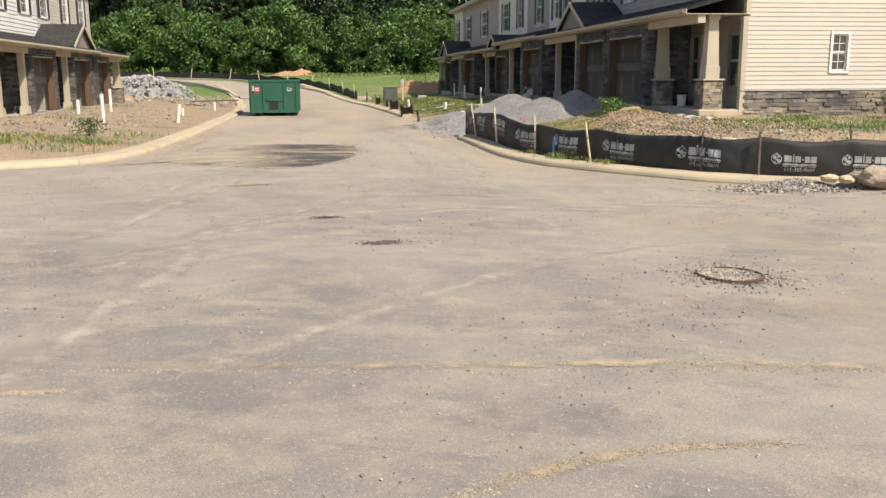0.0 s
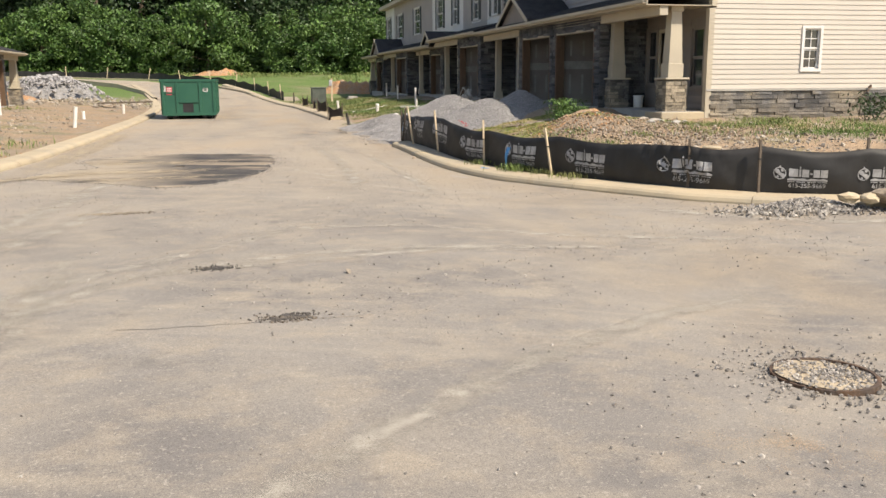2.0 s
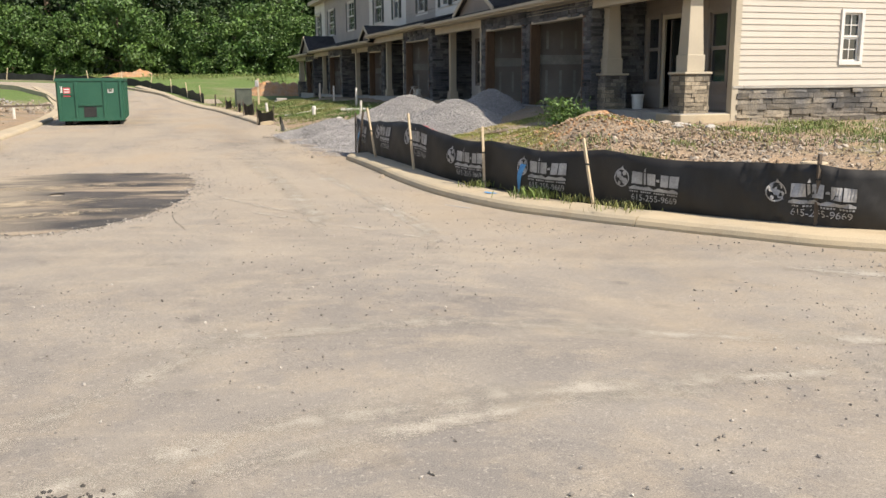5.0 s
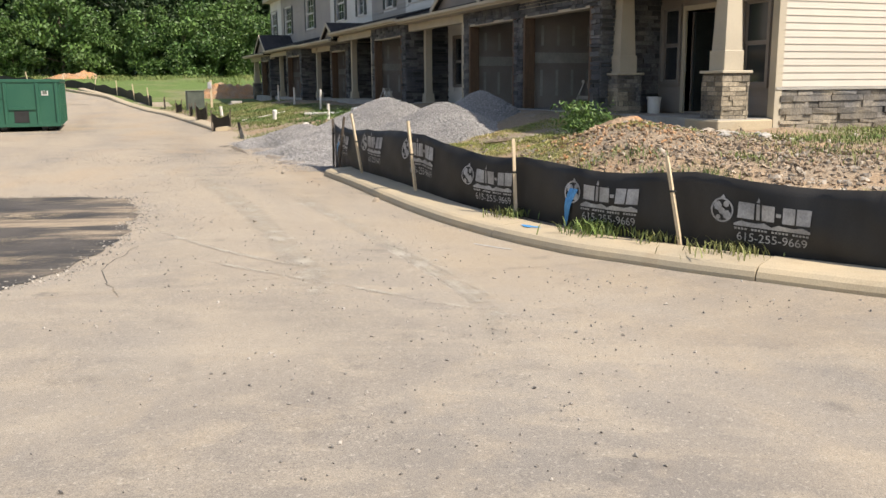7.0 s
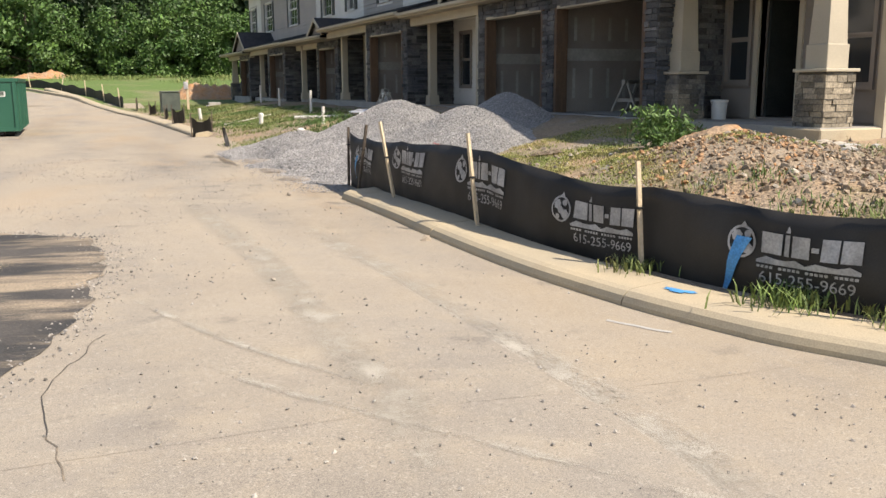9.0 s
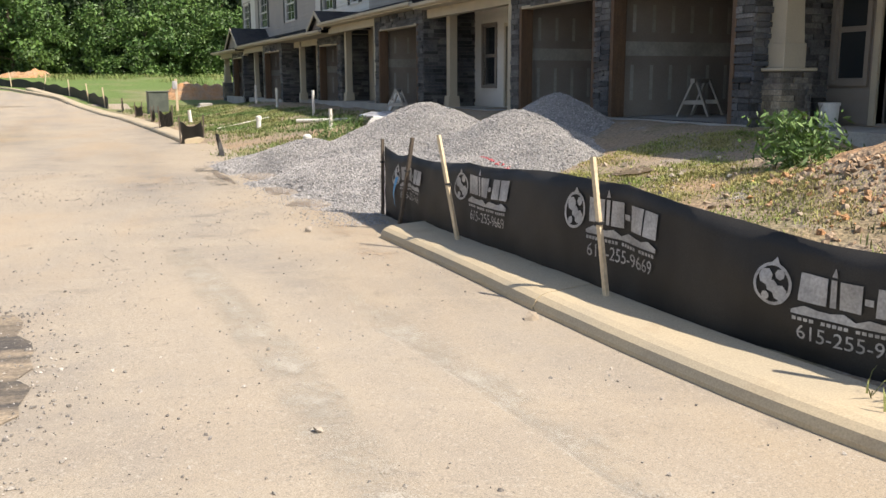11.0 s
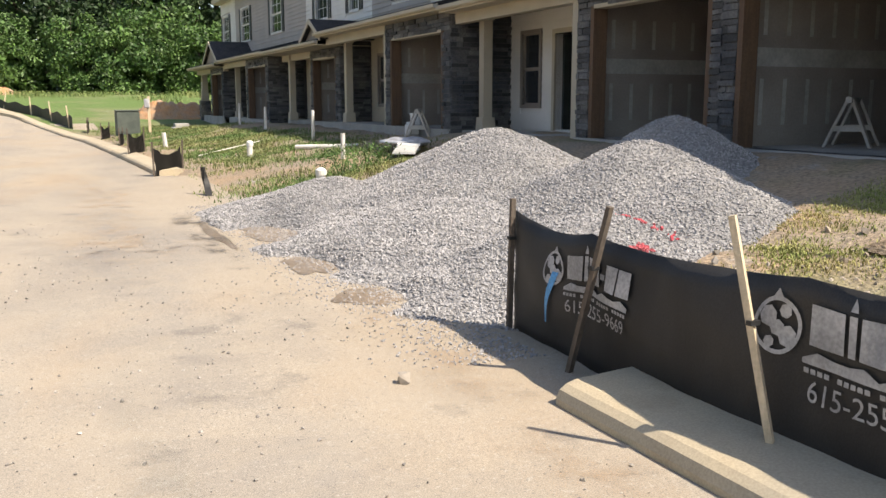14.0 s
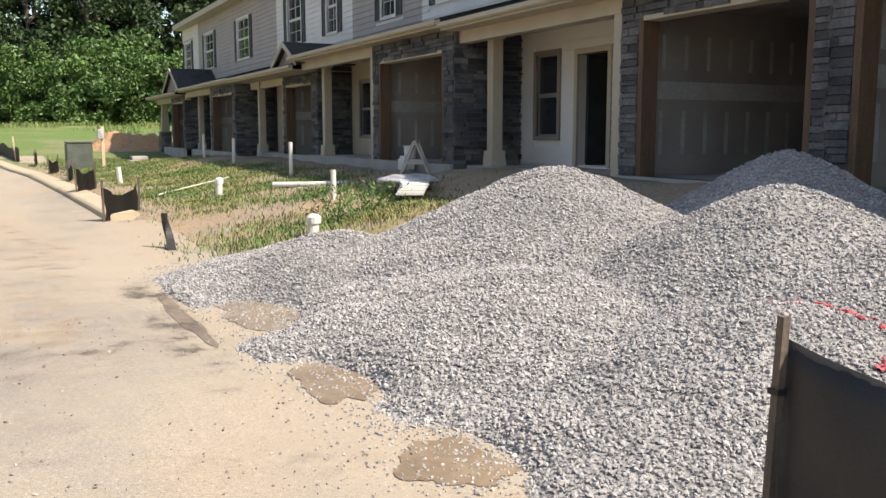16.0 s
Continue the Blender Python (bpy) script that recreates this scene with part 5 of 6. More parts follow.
    bm = bmesh.new()
    box(bm, eave - 0.03, y0 - 0.06, ze - 0.17, eave - 0.005, y1, ze - 0.02)
    box(bm, eave - 0.005, y0 - 0.05, ze - 0.17, 11.74, y1 - 0.01, ze - 0.15)
    box(bm, xg - 0.02, y0, ze - 0.40, xg + 0.20, y1 - 0.02, ze - 0.171) if post is None else box(bm, xg - 0.02, p0, ze - 0.40, xg + 0.20, p1, ze - 0.171)
    put("fascia", bm, M_trim, root, mtx)
    bm = bmesh.new()
    prism(bm, [(eave - 0.13, ze - 0.03), (eave - 0.13, ze - 0.10), (eave - 0.10, ze - 0.13), (eave - 0.032, ze - 0.13), (eave - 0.032, ze - 0.115), (eave - 0.095, ze - 0.115), (eave - 0.118, ze - 0.09), (eave - 0.118, ze - 0.03)], y0 - 0.05, y1 - 0.03)
    put("gutter", bm, M_trim, root, mtx)
    if gab:
        gable(root, *gab, eave - 0.05, ze, mtx)
    # upper storey
    bm = bmesh.new()
    uh = [(a, b, 4.62, 6.25) for a, b in ups]
    walls(bm, "x", 11.8, 0.16, y0, y1, 3.4, 7.3, uh)
    put("upper_wall", bm, upper[0], root, mtx)
    cut = (y0 + y1) / 2
    for k, (c0, c1) in enumerate(((y0, cut), (cut, y1))):
        bm = bmesh.new()
        lap(bm, "x", 11.8, c0, c1, 3.45, 7.2, -1, slots=[(a - 0.5, b + 0.5, lo - 0.08, hi + 0.08) for a, b, lo, hi in uh])
        for a, b, lo, hi in uh:
            walls(bm, "x", 11.79, 0.008, max(c0, a - 0.5), min(c1, b + 0.5), lo - 0.1, hi + 0.1, [(max(c0, a), min(c1, b), lo, hi)]) if c0 < (a + b) / 2 < c1 else None
        put("upper_siding", bm, upper[k], root, mtx)
    for a, b, lo, hi in uh:
        window(root, "x", 11.8, a, b, lo, hi, -1, mtx, M_white, True)
    bm = bmesh.new()
    box(bm, 11.96, y0, 3.3, 21.4, y1, 3.42)
    put("upper_floor", bm, M_board, root, mtx)
    bm = bmesh.new()
    prism(bm, [(11.3, 7.22), (16.6, 9.9), (21.9, 7.22), (21.9, 7.05), (16.6, 9.72), (11.3, 7.05)], y0, y1)
    put("roof", bm, M_shingle, root, mtx)
    bm = bmesh.new()
    box(bm, 11.26, y0, 7.0, 11.298, y1, 7.24), box(bm, 11.3, y0, 7.0, 11.79, y1, 7.04)
    put("roof_trim", bm, M_trim, root, mtx)
    bm = bmesh.new()
    box(bm, 21.4, y0, 0.2, 21.56, y1, 7.2), box(bm, 12.0, y1 - 0.1, 3.42, 21.4, y1 - 0.02, 7.0)
    put("back_wall", bm, M_cream, root, mtx)
    return root


H_ = "unfinished townhouse, ledgestone front, open garage"
end_house = townhouse(14.0, 21.75, (18.2, 21.35), (17.75, 21.75), (14.0, 17.75), [(10.87, 14.38, True), (10.75, 17.6, True)], [(15.85, 16.78)], [(17.03, 17.6, 1.5, 3.0), (14.35, 15.0, 1.45, 2.95)], [(15.4, 16.3), (18.2, 19.1), (19.7, 20.6)], 0.86, 3.06, M_taupe, (M_upper, M_upper), ze=3.62, gab=None, label="end townhouse with cream siding, stone-footed columns and open garage", seed=1)
townhouse(21.75, 30.45, (22.05, 24.9), (21.75, 25.35), (25.35, 30.45), [(10.8, 29.9, False)], [(27.55, 28.45)], [(29.1, 29.85, 1.42, 3.0)], [(23.2, 24.1), (26.0, 26.9), (27.6, 28.5)], 0.86, 3.06, M_wrap, (M_upper, M_wrap), ze=3.62, gab=(23.4, 27.2), label=H_ + " beside an entry porch", seed=2, post=25.5)
townhouse(30.45, 39.9, (30.95, 34.1), (30.45, 34.5), (34.5, 39.9), [(10.8, 39.5, False)], [(36.0, 36.9)], [(38.4, 39.2, 1.4, 2.95)], [(31.8, 32.7), (33.4, 34.3), (36.8, 37.7)], 0.86, 3.08, M_trim, (M_wrap, M_upper), xg=10.2, eave=9.85, ze=3.68, gab=None, label=H_ + " and a cream porch post", seed=3, post=34.65)
townhouse(39.9, 47.6, (40.7, 43.2), (40.1, 43.5), (43.5, 47.6), [(10.8, 46.4, False)], [(44.0, 44.9)], [(45.2, 45.9, 1.35, 2.85)], [(41.2, 42.1), (44.7, 46.2)], 0.80, 2.95, M_trim, (M_wrap, M_wrap), xg=10.75, eave=9.9, ze=3.46, gab=(39.6, 42.0), label=H_ + " with a gable over it", seed=4, post=43.6)
townhouse(47.6, 57.3, (48.6, 51.8), (48.1, 52.2), (52.2, 57.3), [(10.8, 56.6, False)], [(53.5, 54.4)], [(55.2, 55.9, 1.3, 2.8)], [(51.5, 53.4)], 0.75, 2.95, M_trim, (M_upper, M_upper), xg=10.3, eave=9.9, ze=3.5, gab=None, label=H_ + " far along", seed=5, post=52.35)
far_house = townhouse(57.3, 65.3, (58.0, 60.6), (57.6, 61.0), (61.0, 65.3), [(10.6, 61.6, False), (10.6, 64.9, True)], [(62.0, 62.9)], [(63.3, 64.0, 1.3, 2.8)], [(57.9, 59.8), (63.1, 64.7)], 0.75, 2.9, M_trim, (M_upper, M_wrap), xg=10.3, eave=9.8, ze=3.4, gab=(56.6, 60.6), label=H_ + " closing the row", seed=6)
bm = bmesh.new()
box(bm, 11.8, 65.15, 0.0, 21.5, 65.29, 7.2)
part("end_wall", bm, M_cream, far_house)

# sunlit end wall: stone foot, lap boards, window
W_END = (14.36, 14.82, 1.9, 2.92)
bm = bmesh.new()
walls(bm, "y", 14.0, 0.16, 11.96, 21.56, 0.3, 7.2, [W_END])
prism(bm, [(11.4, 7.05), (16.6, 9.7), (21.8, 7.05)], 14.02, 14.15)
part("end_wall", bm, M_cream, end_house)
bm = bmesh.new()
box(bm, 11.60, 13.93, 0.62, 11.75, 14.1, 3.4)
box(bm, 11.66, 13.93, 3.45, 11.80, 14.1, 7.0)
part("corner_board", bm, M_trim, end_house)
z = 1.40
while z < 7.1:
    spans = [(11.76 if z < 3.4 else 11.81, 21.56)]
    if z + 0.125 > W_END[2] - 0.08 and z < W_END[3] + 0.08:
        spans = [(spans[0][0], W_END[0] - 0.075), (W_END[1] + 0.075, 21.56)]
    for p, q in spans:
        bm = bmesh.new()
        prism(bm, [(14.005, z), (13.978, z), (13.994, z + 0.128), (14.005, z + 0.125)], p, q, True)
        part("siding_board", bm, M_cream, end_house)
    z += 0.125
window(end_house, "y", 14.0, *W_END, -1, None, M_wrap)
bm = bmesh.new()
box(bm, 11.62, 13.915, 1.345, 21.56, 13.999, 1.395)
part("ledge_trim", bm, M_conc, end_house)
bm = bmesh.new()
box(bm, 11.74, 13.985, 0.2, 21.56, 14.16, 1.33)
foot = part("stone_foot", bm, M_mortar, end_house, "grey ledgestone foot of the end wall")
rs = np.random.default_rng(77)
z, left = 0.62, 290
rest = bmesh.new()
while z < 1.32:
    h = min(rs.uniform(0.055, 0.12), 1.333 - z)
    a = 11.72
    while a < 21.5:
        la = min(rs.uniform(0.15, 0.6), 21.56 - a)
        d = rs.uniform(0.03, 0.085)
        bm = bmesh.new() if a < 17.5 and left > 0 else rest
        box(bm, a + 0.005, 13.99 - d, z + 0.004, a + la - 0.005, 13.99, z + h - 0.004)
        if bm is not rest:
            q = [v for v in bm.verts if v.co.y < 13.97]
            for v in q:
                v.co += Vector((rs.uniform(-0.01, 0.01), rs.uniform(-0.012, 0.012), rs.uniform(-0.008, 0.008)))
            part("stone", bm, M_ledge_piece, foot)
            left -= 1
        a += la
    z += h
part("stones", rest, M_ledge, foot, kind="stuff")
bm = bmesh.new()
tube(bm, [(16.35, 13.93, 1.42), (16.35, 13.82, 1.42), (16.25, 13.78, 1.36), (16.22, 13.78, 1.30)], [0.018, 0.018, 0.016, 0.016], 8)
tube(bm, [(16.35, 13.84, 1.38), (16.35, 13.84, 1.48)], [0.03, 0.03], 8)
part("tap", bm, M_rust, end_house, "outdoor tap on the wall")
bm = bmesh.new()
box(bm, 10.40, 13.94, 0.2, 11.61, 14.9, 0.825, 0.02)
part("porch_foot", bm, M_kerb, end_house, "raw sandy concrete footing")

# opposite row, turned to face the street
MIR = Matrix.Translation((-0.75, 0, 0)) @ Matrix.Diagonal((-1, 1, 1, 1))
O_ = "unfinished townhouse across the street with stone piers"
townhouse(12.5, 22.6, (16.0, 19.0), (15.5, 19.4), (19.4, 22.6), [(10.6, 22.4, False)], [(20.0, 20.9)], [(21.3, 22.0, 1.1, 2.6)], [(13.6, 14.5), (17.0, 18.0), (20.6, 21.5)], 0.5, 2.65, M_taupe, (M_wrap, M_upper), MIR, ze=3.15, label=O_, seed=11, post=19.6)
townhouse(22.6, 30.2, (27.0, 29.7), (26.6, 30.2), (22.6, 26.6), [(10.5, 23.4, False), (10.5, 26.3, False)], [(23.9, 24.8)], [], [(23.2, 24.1), (25.2, 26.1), (28.0, 28.9)], 0.5, 2.65, M_taupe, (M_upper, M_wrap), MIR, ze=3.15, label=O_, seed=12)
townhouse(30.2, 36.6, (33.2, 35.9), (32.8, 36.5), (30.2, 32.8), [(10.5, 32.4, False)], [(31.0, 31.9)], [], [(31.2, 32.2), (34.0, 35.0)], 0.5, 2.65, M_taupe, (M_wrap, M_cream), MIR, ze=3.15, gab=(32.0, 36.0), label=O_ + " under a small gable", seed=13)
opp_end = townhouse(36.6, 43.4, (37.6, 40.0), (36.7, 40.4), (40.4, 43.4), [(10.45, 42.9, True)], [(41.2, 42.1)], [], [(37.8, 38.7), (41.0, 42.0)], 0.5, 2.65, M_taupe, (M_cream, M_cream), MIR, ze=3.1, label="end townhouse across the street with a tapered column", seed=14)
bm = bmesh.new()
box(bm, 11.8, 43.25, 0.2, 21.5, 43.39, 7.2), box(bm, 11.8, 12.5, 0.0, 21.5, 12.6, 7.2)
put("end_wall", bm, M_cream, opp_end, MIR)

# ---- things by the houses ----


def sawhorse(x, y, z, turn, label):
    root = thing("sawhorse", (x, y, z), label, "sawhorse", "sawhorses")
    m = Matrix.Translation((x, y, z)) @ Matrix.Rotation(turn, 4, "Z")
    for s in (-1, 1):
        for k in (-1, 1):
            bm = bmesh.new()
            bar(bm, (k * 0.30, s * 0.42, 0), (k * 0.03, s * 0.36, 0.66), 0.075, 0.035)
            put("leg", bm, M_wood_white, root, m)
        bm = bmesh.new()
        bar(bm, (-0.19, s * 0.39, 0.26), (0.19, s * 0.39, 0.26), 0.03, 0.075)
        put("brace", bm, M_wood_white, root, m)
    bm = bmesh.new()
    bar(bm, (0, -0.5, 0.65), (0, 0.5, 0.65), 0.08, 0.08)
    put("beam", bm, M_wood_white, root, m)


sawhorse(11.95, 20.9, 0.86, -1.0, "pale wooden sawhorse standing in the open garage")
sawhorse(9.7, 31.2, float(lot_z(np.array(9.7), np.array(31.2))), -0.5, "white wooden sawhorse standing before the garage")


def bucket(x, y, z, label):
    root = thing("bucket", (x, y, z), label, "bucket", "buckets")
    bm = bmesh.new()
    tube(bm, [(x, y, z), (x, y, z + 0.30), (x, y, z + 0.305), (x, y, z + 0.345), (x, y, z + 0.35)], [0.125, 0.145, 0.158, 0.158, 0.14], 20)
    part("body", bm, M_white, root)
    bm = bmesh.new()
    tube(bm, [(x + 0.158 * math.cos(t), y + 0.158 * math.sin(t) * 0.9 - 0.02, z + 0.32 - 0.16 * math.sin(t)) for t in np.linspace(0, math.pi, 9)], [0.004] * 9, 5)
    part("handle", bm, M_rust, root, "wire handle")


bucket(11.3, 17.22, 0.84, "white plastic bucket on the concrete porch")
bucket(10.1, 32.3, 0.86, "white plastic bucket before the garage")
bm = bmesh.new()
box(bm, 9.75, 31.9, 0.70, 10.02, 32.2, 0.95, 0.02), box(bm, 9.78, 31.93, 0.95, 9.99, 32.17, 1.0, 0.01)
solo("crate", bm, M_white, "white plastic crate on the ground before the garage", "crate")
zb = float(lot_z(np.array(8.1), np.array(28.0)))
sack = thing("plastic_bundle", (8.1, 28.0, zb), "bundle of siding boards under torn grey plastic", "bundle")
for k in range(5):
    bm = bmesh.new()
    bar(bm, (7.6 + 0.04 * k, 27.0 + 0.03 * k, zb + 0.05 + 0.035 * k), (8.5 - 0.03 * k, 28.7, zb + 0.05 + 0.035 * k), 0.42, 0.03)
    part("board", bm, M_white, sack)
bm = bmesh.new()
lump(bm, (8.15, 28.2, zb + 0.2), (0.42, 0.6, 0.10), 31)
part("wrap", bm, M_poly, sack, "crumpled grey plastic sheet", smooth=True)
zb = float(lot_z(np.array(7.0), np.array(30.3)))
bm = bmesh.new()
tube(bm, [(7.0, 32.2, zb + 0.12), (9.3, 30.2, zb + 0.2)], [0.055, 0.055], 12)
solo("long_pipe", bm, M_pvc, "white plastic pipe lying on the ground", "pipe")
bm = bmesh.new()
tube(bm, [(x, y, float(lot_z(np.array(x), np.array(y))) + 0.06) for x, y in ((5.0, 33.6), (5.6, 35.0), (6.3, 35.6), (7.0, 35.9))], [0.014] * 4, 8)
solo("loose_pipe", bm, M_pvc, "thin pale pipe lying in the grass", "pipe")
bm = bmesh.new()
blob(bm, 7.3, 16.4, 0.27, 0.24, seed=61, wob=0.08, lift=0.03, h=lambda x, y: lot_z(np.array(x), np.array(y)))
bmesh.ops.solidify(bm, geom=bm.faces[:], thickness=0.03)
solo("manhole_cover", bm, M_dirt, "rusty round cover in the thin grass", "manhole cover")


def silt_piece(x, y, w, h, turn, label, old=False):
    """A short torn length of silt cloth between two stakes."""
    z = float(np.maximum(lot_z(np.array(x), np.array(y)), 0.0))
    root = thing("silt_fence_piece", (x, y, z), label, "silt fence", "torn silt fence pieces")
    c, s = math.cos(turn), math.sin(turn)
    bm = bmesh.new()
    nx, nz = 10, 5
    vs = [[bm.verts.new((x + c * w * (u / nx - 0.5) + 0.05 * math.sin(u * 1.9 + q) * s, y + s * w * (u / nx - 0.5) + 0.05 * math.sin(u * 1.9 + q), z + h * q / nz * (1 - 0.28 * math.sin(math.pi * u / nx)) - 0.03)) for q in range(nz + 1)] for u in range(nx + 1)]
    for u in range(nx):
        for q in range(nz):
            bm.faces.new((vs[u][q], vs[u + 1][q], vs[u + 1][q + 1], vs[u][q + 1]))
    bmesh.ops.solidify(bm, geom=bm.faces[:], thickness=0.006)
    part("cloth", bm, M_cloth, root)
    for e in (-0.5, 0.5):
        bm = bmesh.new()
        bar(bm, (x + c * w * e, y + s * w * e, z - 0.1), (x + c * w * e * 1.05, y + s * w * e, z + h + 0.08), 0.035)
        part("stake", bm, M_stake_old, root)


for x, y, w, h, t in ((3.95, 31.0, 1.1, 0.62, 0.9), (3.98, 37.6, 1.3, 0.62, 1.15), (4.0, 42.5, 1.2, 0.5, 1.4), (3.9, 48.0, 1.4, 0.55, 1.3), (3.7, 56.0, 2.2, 0.6, 1.5)):
    silt_piece(x, y, w, h, t, "torn black silt fence sagging by the kerb")
bm = bmesh.new()
sz = float(lot_z(np.array(4.0), np.array(26.6)))
for k in range(10):
    a, b = k / 10, (k + 1) / 10
    bar(bm, (3.95 + 0.02 * math.sin(a * 5), 26.7 - 0.35 * (1 - a) ** 3, sz + 0.48 * a - 0.02), (3.95 + 0.02 * math.sin(b * 5), 26.7 - 0.35 * (1 - b) ** 3, sz + 0.48 * b - 0.02), 0.05 + 0.06 * (1 - a), 0.06)
solo("silt_stub", bm, M_cloth, "stub of torn black silt fence on a stake", "silt fence")
ub = thing("utility_box", (4.9, 50.0, 0.2), "green metal utility pedestal in the grass", "utility box")
uz = float(lot_z(np.array(4.9), np.array(50.0)))
bm = bmesh.new()
box(bm, 4.45, 49.6, uz - 0.05, 5.35, 50.4, uz + 1.0, 0.04)
part("cabinet", bm, M_util, ub)
bm = bmesh.new()
box(bm, 4.43, 49.58, uz + 1.0, 5.37, 50.42, uz + 1.06, 0.02)
part("lid", bm, M_util, ub)
mp = thing("meter_post", (5.6, 48.6, 0.2), "wooden post with a pale meter box", "meter post")
bm = bmesh.new()
box(bm, 5.55, 48.55, uz - 0.1, 5.65, 48.65, uz + 1.6)
part("post", bm, M_stake, mp)
bm = bmesh.new()
box(bm, 5.42, 48.45, uz + 1.15, 5.62, 48.54, uz + 1.5, 0.02)
part("meter", bm, M_poly, mp)
bm = bmesh.new()
box(bm, 6.9, 51.6, uz - 0.02, 7.9, 52.3, uz + 0.3, 0.03), box(bm, 7.0, 51.7, uz + 0.3, 7.6, 52.2, uz + 0.45, 0.02)
solo("block_stack", bm, M_conc, "pale stack of concrete blocks in the grass", "block stack")


def mound(name, cx, cy, rx, ry, h, m, label, seed):
    rm = np.random.default_rng(seed)
    xs, ys = np.linspace(cx - rx, cx + rx, 40), np.linspace(cy - ry, cy + ry, 40)
    f = lambda x, y: lot_z(x, y) - 0.6 + (h + 0.6) * np.clip(1 - ((x - cx) / rx) ** 2 - ((y - cy) / ry) ** 2, 0, 1) * (0.8 + 0.3 * wave(x + seed, y, 1.6)) + 0.05 * wave(x, y + seed, 5)
    solo(name, grid_mesh(name, xs, ys, f, m), None, label, "dirt mound")


mound("dirt_mound", 8.25, 13.0, 1.8, 1.9, 0.22, M_clay, "orange clay mound on the corner lot", 5)
mound("dirt_mound", 9.2, 68.5, 3.4, 3.0, 1.2, M_clay, "orange clay mound at the end of the houses", 1)
mound("dirt_mound", -2.0, 104.0, 5.0, 2.5, 0.8, M_clay, "low clay mound before the woods", 2)
mound("dirt_mound", -14.0, 52.5, 2.8, 2.4, 0.8, M_clay, "orange dirt heap on the open lot", 3)
mound("rock_pile", -12.5, 57.0, 4.5, 3.0, 1.6, M_gravel, "grey rock heap across the street", 4)
scatter("rocks", 900, -12.5, 57.0, 1.9, 1.2, 0.08, 0.25, M_stone_bits, "grey rocks on the heap across the street", "rocks", lambda x, y: lot_z(x, y) + 1.4 * np.clip(1 - ((x + 12.5) / 4.5) ** 2 - ((y - 57) / 3) ** 2, 0, 1), 0.2)
scatter("rubble", 700, -9.0, 52.0, 3.5, 4.0, 0.05, 0.22, M_rubble, "broken rubble on the open lot across the street", "rubble")
bm = bmesh.new()
for k in range(8):
    bar(bm, (-7.5 + 0.05 * k, 44 + 0.12 * k, 0.45 + 0.02 * (k % 3)), (-4.9 + 0.03 * k, 44.3 + 0.1 * k, 0.5 + 0.02 * (k % 2)), 0.12, 0.04)
solo("scrap_lumber", bm, M_stake_old, "dark scrap boards lying on the lot", "scrap lumber", kind="stuff")

# long silt fence in front of the woods
wf = thing("far_silt_fence", (6, 74, 1), "long low black silt fence with pale stakes before the grass", "silt fence")
q = resample([(3.2, 60), (1.9, 70), (-1.2, 80), (-8, 90), (-18, 97), (-34, 102)], 0.5)
V = np.concatenate([np.c_[q, base_z(q[:, 0], q[:, 1]) + 0.02], np.c_[q + [0, 0.03], base_z(q[:, 0], q[:, 1]) + 0.62 + 0.08 * np.sin(np.arange(len(q)) * 0.9)]])
k = len(q)
i = np.arange(k - 1)
part("cloth", np_mesh("cloth", V, np.stack([i, i + 1, i + 1 + k, i + k], 1), M_cloth), None, wf)
for j in range(2, k, 11):
    bm = bmesh.new()
    x, y = q[j]
    zz = float(base_z(x, y))
    bar(bm, (x, y - 0.05, zz), (x + RNG.uniform(-0.25, 0.25), y - 0.05, zz + 1.15), 0.07)
    part("stake", bm, M_stake, wf)

# ---- dumpster ----
dp = thing("dumpster", (-2.1, 35.5, 0), "green steel roll-off dumpster standing on the street", "dumpster")
dx0, dx1, dy0, dy1, dh = -3.27, -1.0, 33.5, 38.2, 1.66
bm = bmesh.new()
box(bm, dx0, dy0, 0.16, dx1, dy0 + 0.06, dh), box(bm, dx0, dy1 - 0.06, 0.16, dx1, dy1, dh)
box(bm, dx0, dy0 + 0.06, 0.16, dx0 + 0.05, dy1 - 0.06, dh), box(bm, dx1 - 0.05, dy0 + 0.06, 0.16, dx1, dy1 - 0.06, dh), box(bm, dx0 + 0.05, dy0 + 0.06, 0.16, dx1 - 0.05, dy1 - 0.06, 0.22)
part("body", bm, M_green, dp)
bm = bmesh.new()
for a in (dy0 - 0.03, dy1 - 0.05):
    box(bm, dx0 - 0.06, a, dh - 0.06, dx1 + 0.06, a + 0.09, dh + 0.05, 0.01)
for a in (dx0 - 0.06, dx1 - 0.03):
    box(bm, a, dy0 + 0.06, dh - 0.06, a + 0.09, dy1 - 0.05, dh + 0.05, 0.01)
part("rim", bm, M_green, dp)
for a in np.linspace(dy0 + 0.25, dy1 - 0.3, 8):
    for xx in (dx0 - 0.05, dx1):
        bm = bmesh.new()
        box(bm, xx, a, 0.2, xx + 0.05, a + 0.09, dh - 0.07)
        part("rib", bm, M_green, dp)
for a in (dx0 + 0.02, dx0 + 0.60, dx1 - 0.70, dx1 - 0.12):
    bm = bmesh.new()
    box(bm, a, dy0 - 0.05, 0.16, a + 0.1, dy0, dh - 0.07, 0.008)
    part("post", bm, M_green, dp)
bm = bmesh.new()
box(bm, dx0 + 0.1, dy0 - 0.045, 0.16, dx1 - 0.1, dy0, 0.28), box(bm, dx0 + 0.72, dy0 - 0.045, 0.72, dx1 - 0.72, dy0, 0.80), box(bm, dx0 + 0.15, dy0 - 0.03, 1.1, dx0 + 0.58, dy0, 1.16)
part("crossbar", bm, M_green, dp)
# no hollow here: the recess's shade is a black plate on the face
bm = bmesh.new()
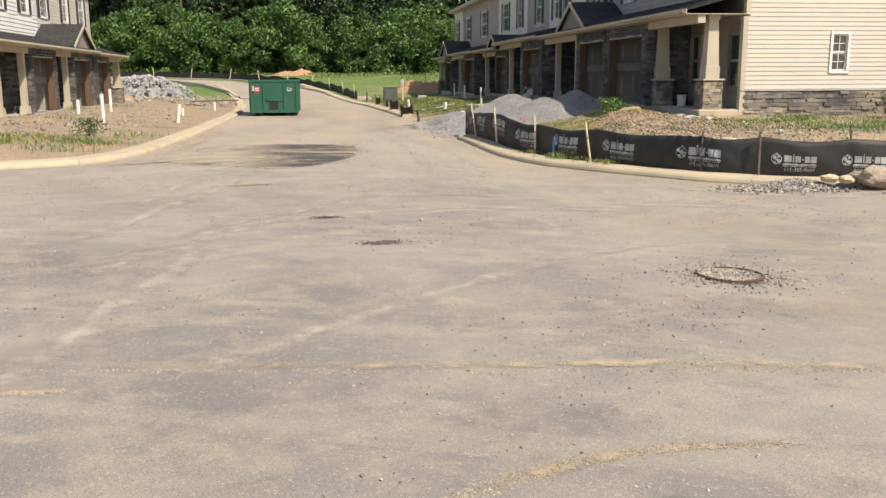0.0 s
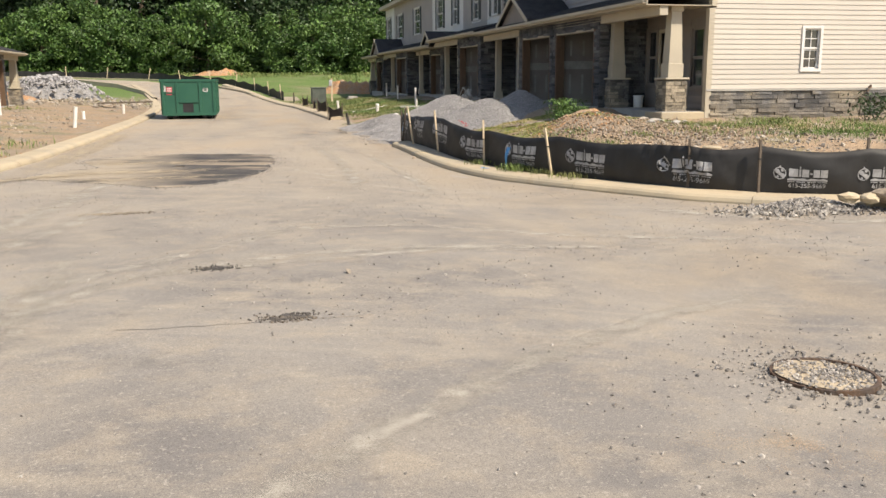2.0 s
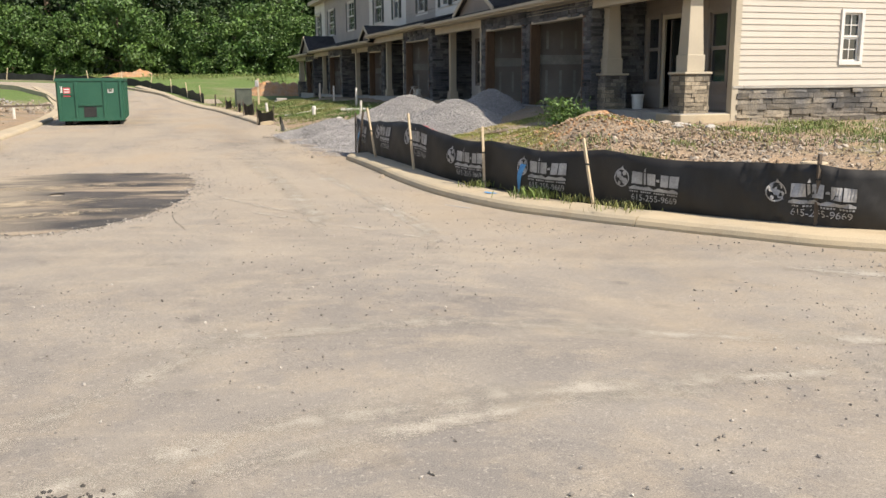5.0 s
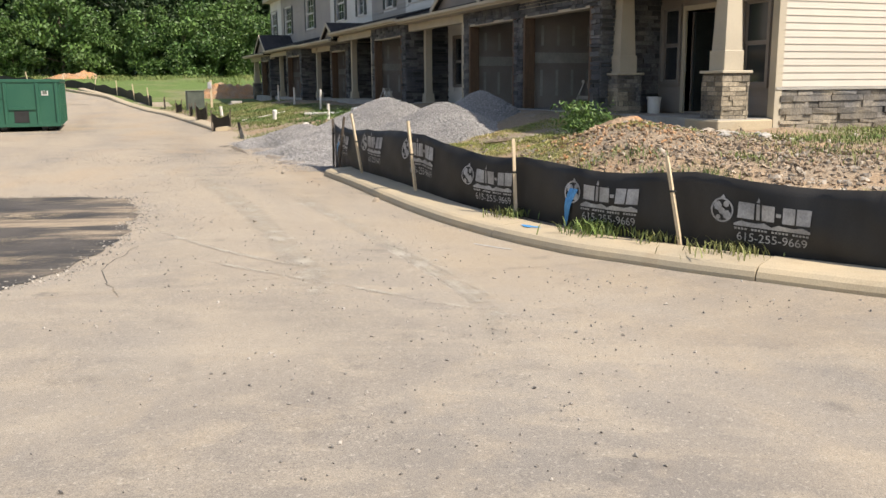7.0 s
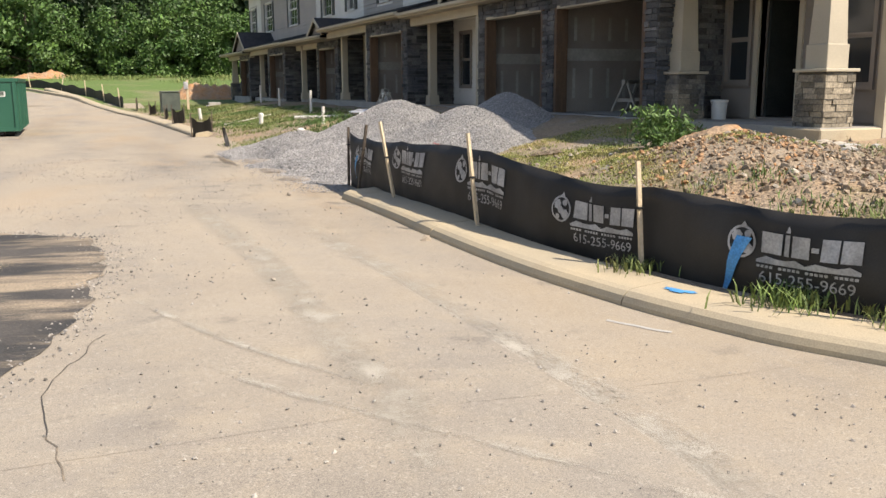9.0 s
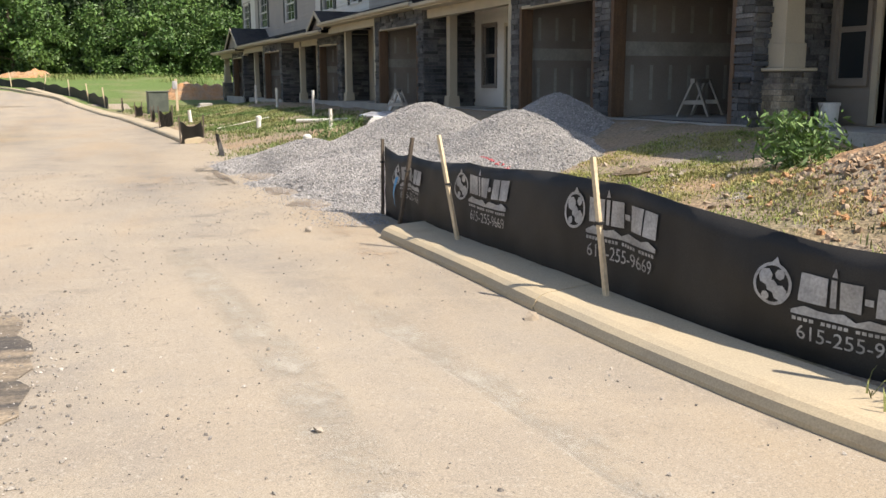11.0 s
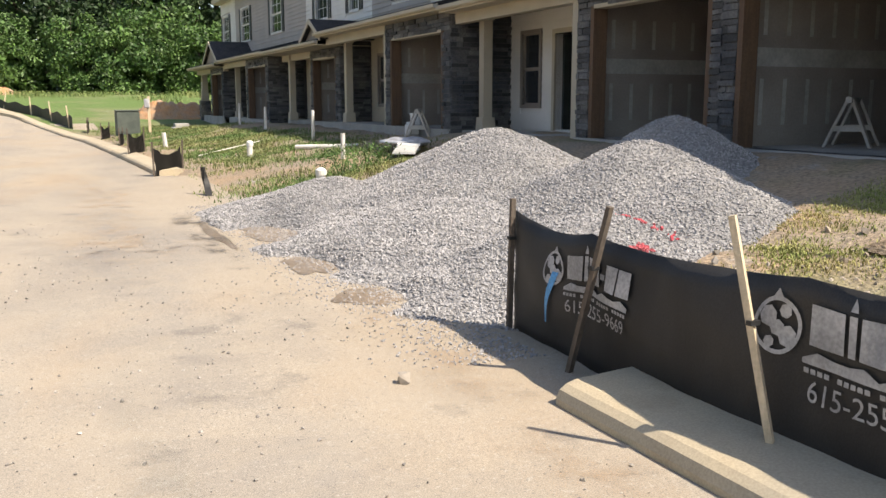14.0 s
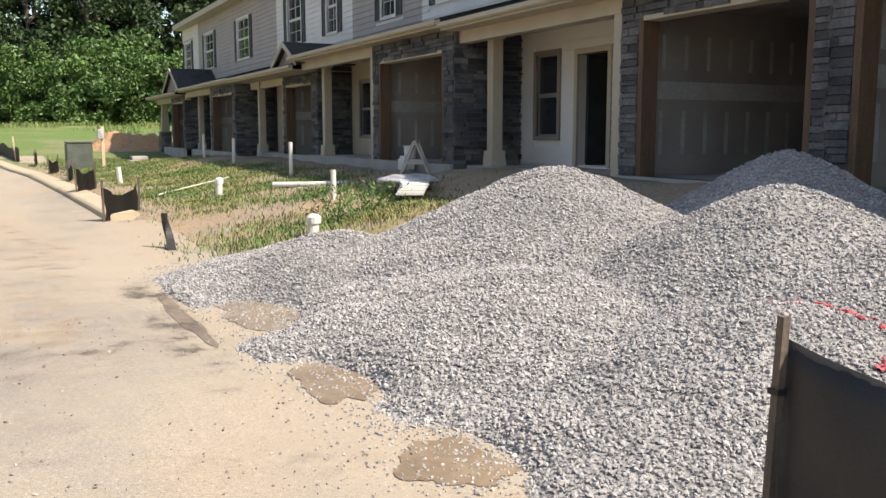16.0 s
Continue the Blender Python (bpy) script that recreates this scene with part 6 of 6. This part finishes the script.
box(bm, dx0 + 0.88, dy0 - 0.012, 0.30, dx1 - 0.95, dy0 - 0.002, 0.68)
part("hook_recess", bm, M_black, dp, "flat black plate standing for the shaded hook recess")
for a, b, lo, hi, m in ((dx0 + 0.22, dx0 + 0.46, 1.05, 1.38, M_redp), (dx0 + 0.04, dx0 + 0.19, 1.2, 1.42, M_white), (dx1 - 0.52, dx1 - 0.32, 1.18, 1.33, M_white)):
    bm = bmesh.new()
    box(bm, a, dy0 - 0.012, lo, b, dy0 - 0.003, hi)
    lab = part("sticker", bm, m, dp)
    bm = bmesh.new()
    for k in range(3):
        zz = lo + (hi - lo) * (0.2 + 0.27 * k)
        box(bm, a + 0.03, dy0 - 0.016, zz, b - 0.03, dy0 - 0.0125, zz + 0.035)
    part("print", bm, M_white if m is M_redp else M_util, lab)
for a in (dx0 + 0.45, dx1 - 0.6):
    bm = bmesh.new()
    box(bm, a, dy0 + 0.1, 0.06, a + 0.15, dy1 - 0.1, 0.16)
    part("skid", bm, M_black, dp)
for a in (dx0 + 0.3, dx1 - 0.3):
    for b in (dy0 + 0.35, dy1 - 0.35):
        bm = bmesh.new()
        tube(bm, [(a - 0.12, b, 0.09), (a + 0.12, b, 0.09)], [0.085, 0.085], 14)
        part("roller", bm, M_black, dp)
leafy("weed_plant", -6.6, 16.2, 300, 0.5, 0.5, M_leaf_dark, "scrubby weed on the bare lot", 0.06, 9)

# ---- woods ----


def tree(seed, height, spread, m, label, n=5200, leaf=0.30, low=0.12):
    """A trunk with limbs and a crown of leaf clumps of uneven size."""
    r = np.random.default_rng(seed)
    root = thing("tree", (0, 0, 0), label, "tree", "woods")
    bm = bmesh.new()
    tube(bm, [(0, 0, -0.5), (0.1, 0, height * 0.3), (0.0, 0.2, height * 0.6), (0.1, 0.1, height * 0.9)], [height * 0.022, height * 0.018, height * 0.011, 0.03], 7)
    clumps = []
    for k in range(34):
        z = height * (low + (0.98 - low) * r.beta(1.2, 1.1))
        t = (z / height - low) / (1 - low)
        rad = spread * (0.35 + 0.75 * math.sin(math.pi * min(0.12 + 0.8 * t, 1))) * r.uniform(0.25, 1.0)
        a = r.uniform(0, 6.28)
        c = (rad * math.cos(a), rad * math.sin(a), z)
        clumps.append((c, spread * r.uniform(0.22, 0.42)))
        if k < 12:
            tube(bm, [(0.05, 0.05, z * 0.75), (c[0] * 0.5, c[1] * 0.5, z * 0.9), c], [height * 0.007, height * 0.005, 0.015], 5)
    part("trunk", bm, M_bark, root)
    pts = []
    for c, s in clumps:
        k = int(n / len(clumps))
        d = r.normal(size=(k, 3))
        d /= np.linalg.norm(d, axis=1, keepdims=True)
        pts.append(np.array(c) + d * s * r.uniform(0.55, 1.1, (k, 1)) * [1, 1, 0.75])
    part("crown", leaf_mesh("crown", np.concatenate(pts), leaf, m, r), None, root)
    return root


T_A = "leafy green tree at the edge of the woods"
T_B = "tall dark green tree in the woods"
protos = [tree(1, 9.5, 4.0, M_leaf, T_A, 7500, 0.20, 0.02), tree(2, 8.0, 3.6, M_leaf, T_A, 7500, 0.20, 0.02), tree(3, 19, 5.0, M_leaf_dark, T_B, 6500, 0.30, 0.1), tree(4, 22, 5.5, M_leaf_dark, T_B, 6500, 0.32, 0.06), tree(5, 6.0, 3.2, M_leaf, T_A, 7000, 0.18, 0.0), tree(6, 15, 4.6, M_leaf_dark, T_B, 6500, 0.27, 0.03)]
spots = []
rt = np.random.default_rng(5)
for x in np.arange(-62, 46, 5.2):
    spots.append((rt.choice([0, 1, 0]), x + rt.uniform(-1.5, 1.5), 113 + rt.uniform(-2.5, 3) + 0.03 * abs(x)))
for x in np.arange(-66, 52, 4.2):
    spots.append((rt.choice([4, 4, 1]), x + rt.uniform(-1.5, 1.5), 111 + rt.uniform(-2, 1) + 0.03 * abs(x)))
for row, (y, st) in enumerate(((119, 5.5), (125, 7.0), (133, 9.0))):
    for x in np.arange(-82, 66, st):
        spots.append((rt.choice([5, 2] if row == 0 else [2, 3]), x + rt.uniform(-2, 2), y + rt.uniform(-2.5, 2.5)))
used = set()
for k, x, y in spots:
    m = Matrix.Translation((x, y, float(base_z(x, y)) - 0.2)) @ Matrix.Rotation(rt.uniform(0, 6.28), 4, "Z")
    if k in used:
        c = copy_thing(protos[k], m)
    else:
        protos[k].matrix_basis = m
        used.add(k)
        c = protos[k]
    c.scale = [rt.uniform(0.85, 1.2)] * 3
spots = [(x, y, 0.9, 130, 0.4) for x, y in zip(rt.uniform(-26, 30, 150), rt.uniform(68, 110, 150)) if (y > 84 - 0.9 * (x + 4) * (x < -4) * 0 and (x > 0 or y > 102 + 0.05 * x))]
weeds("meadow_grass", spots, M_grass, "green meadow grass before the woods", 8)
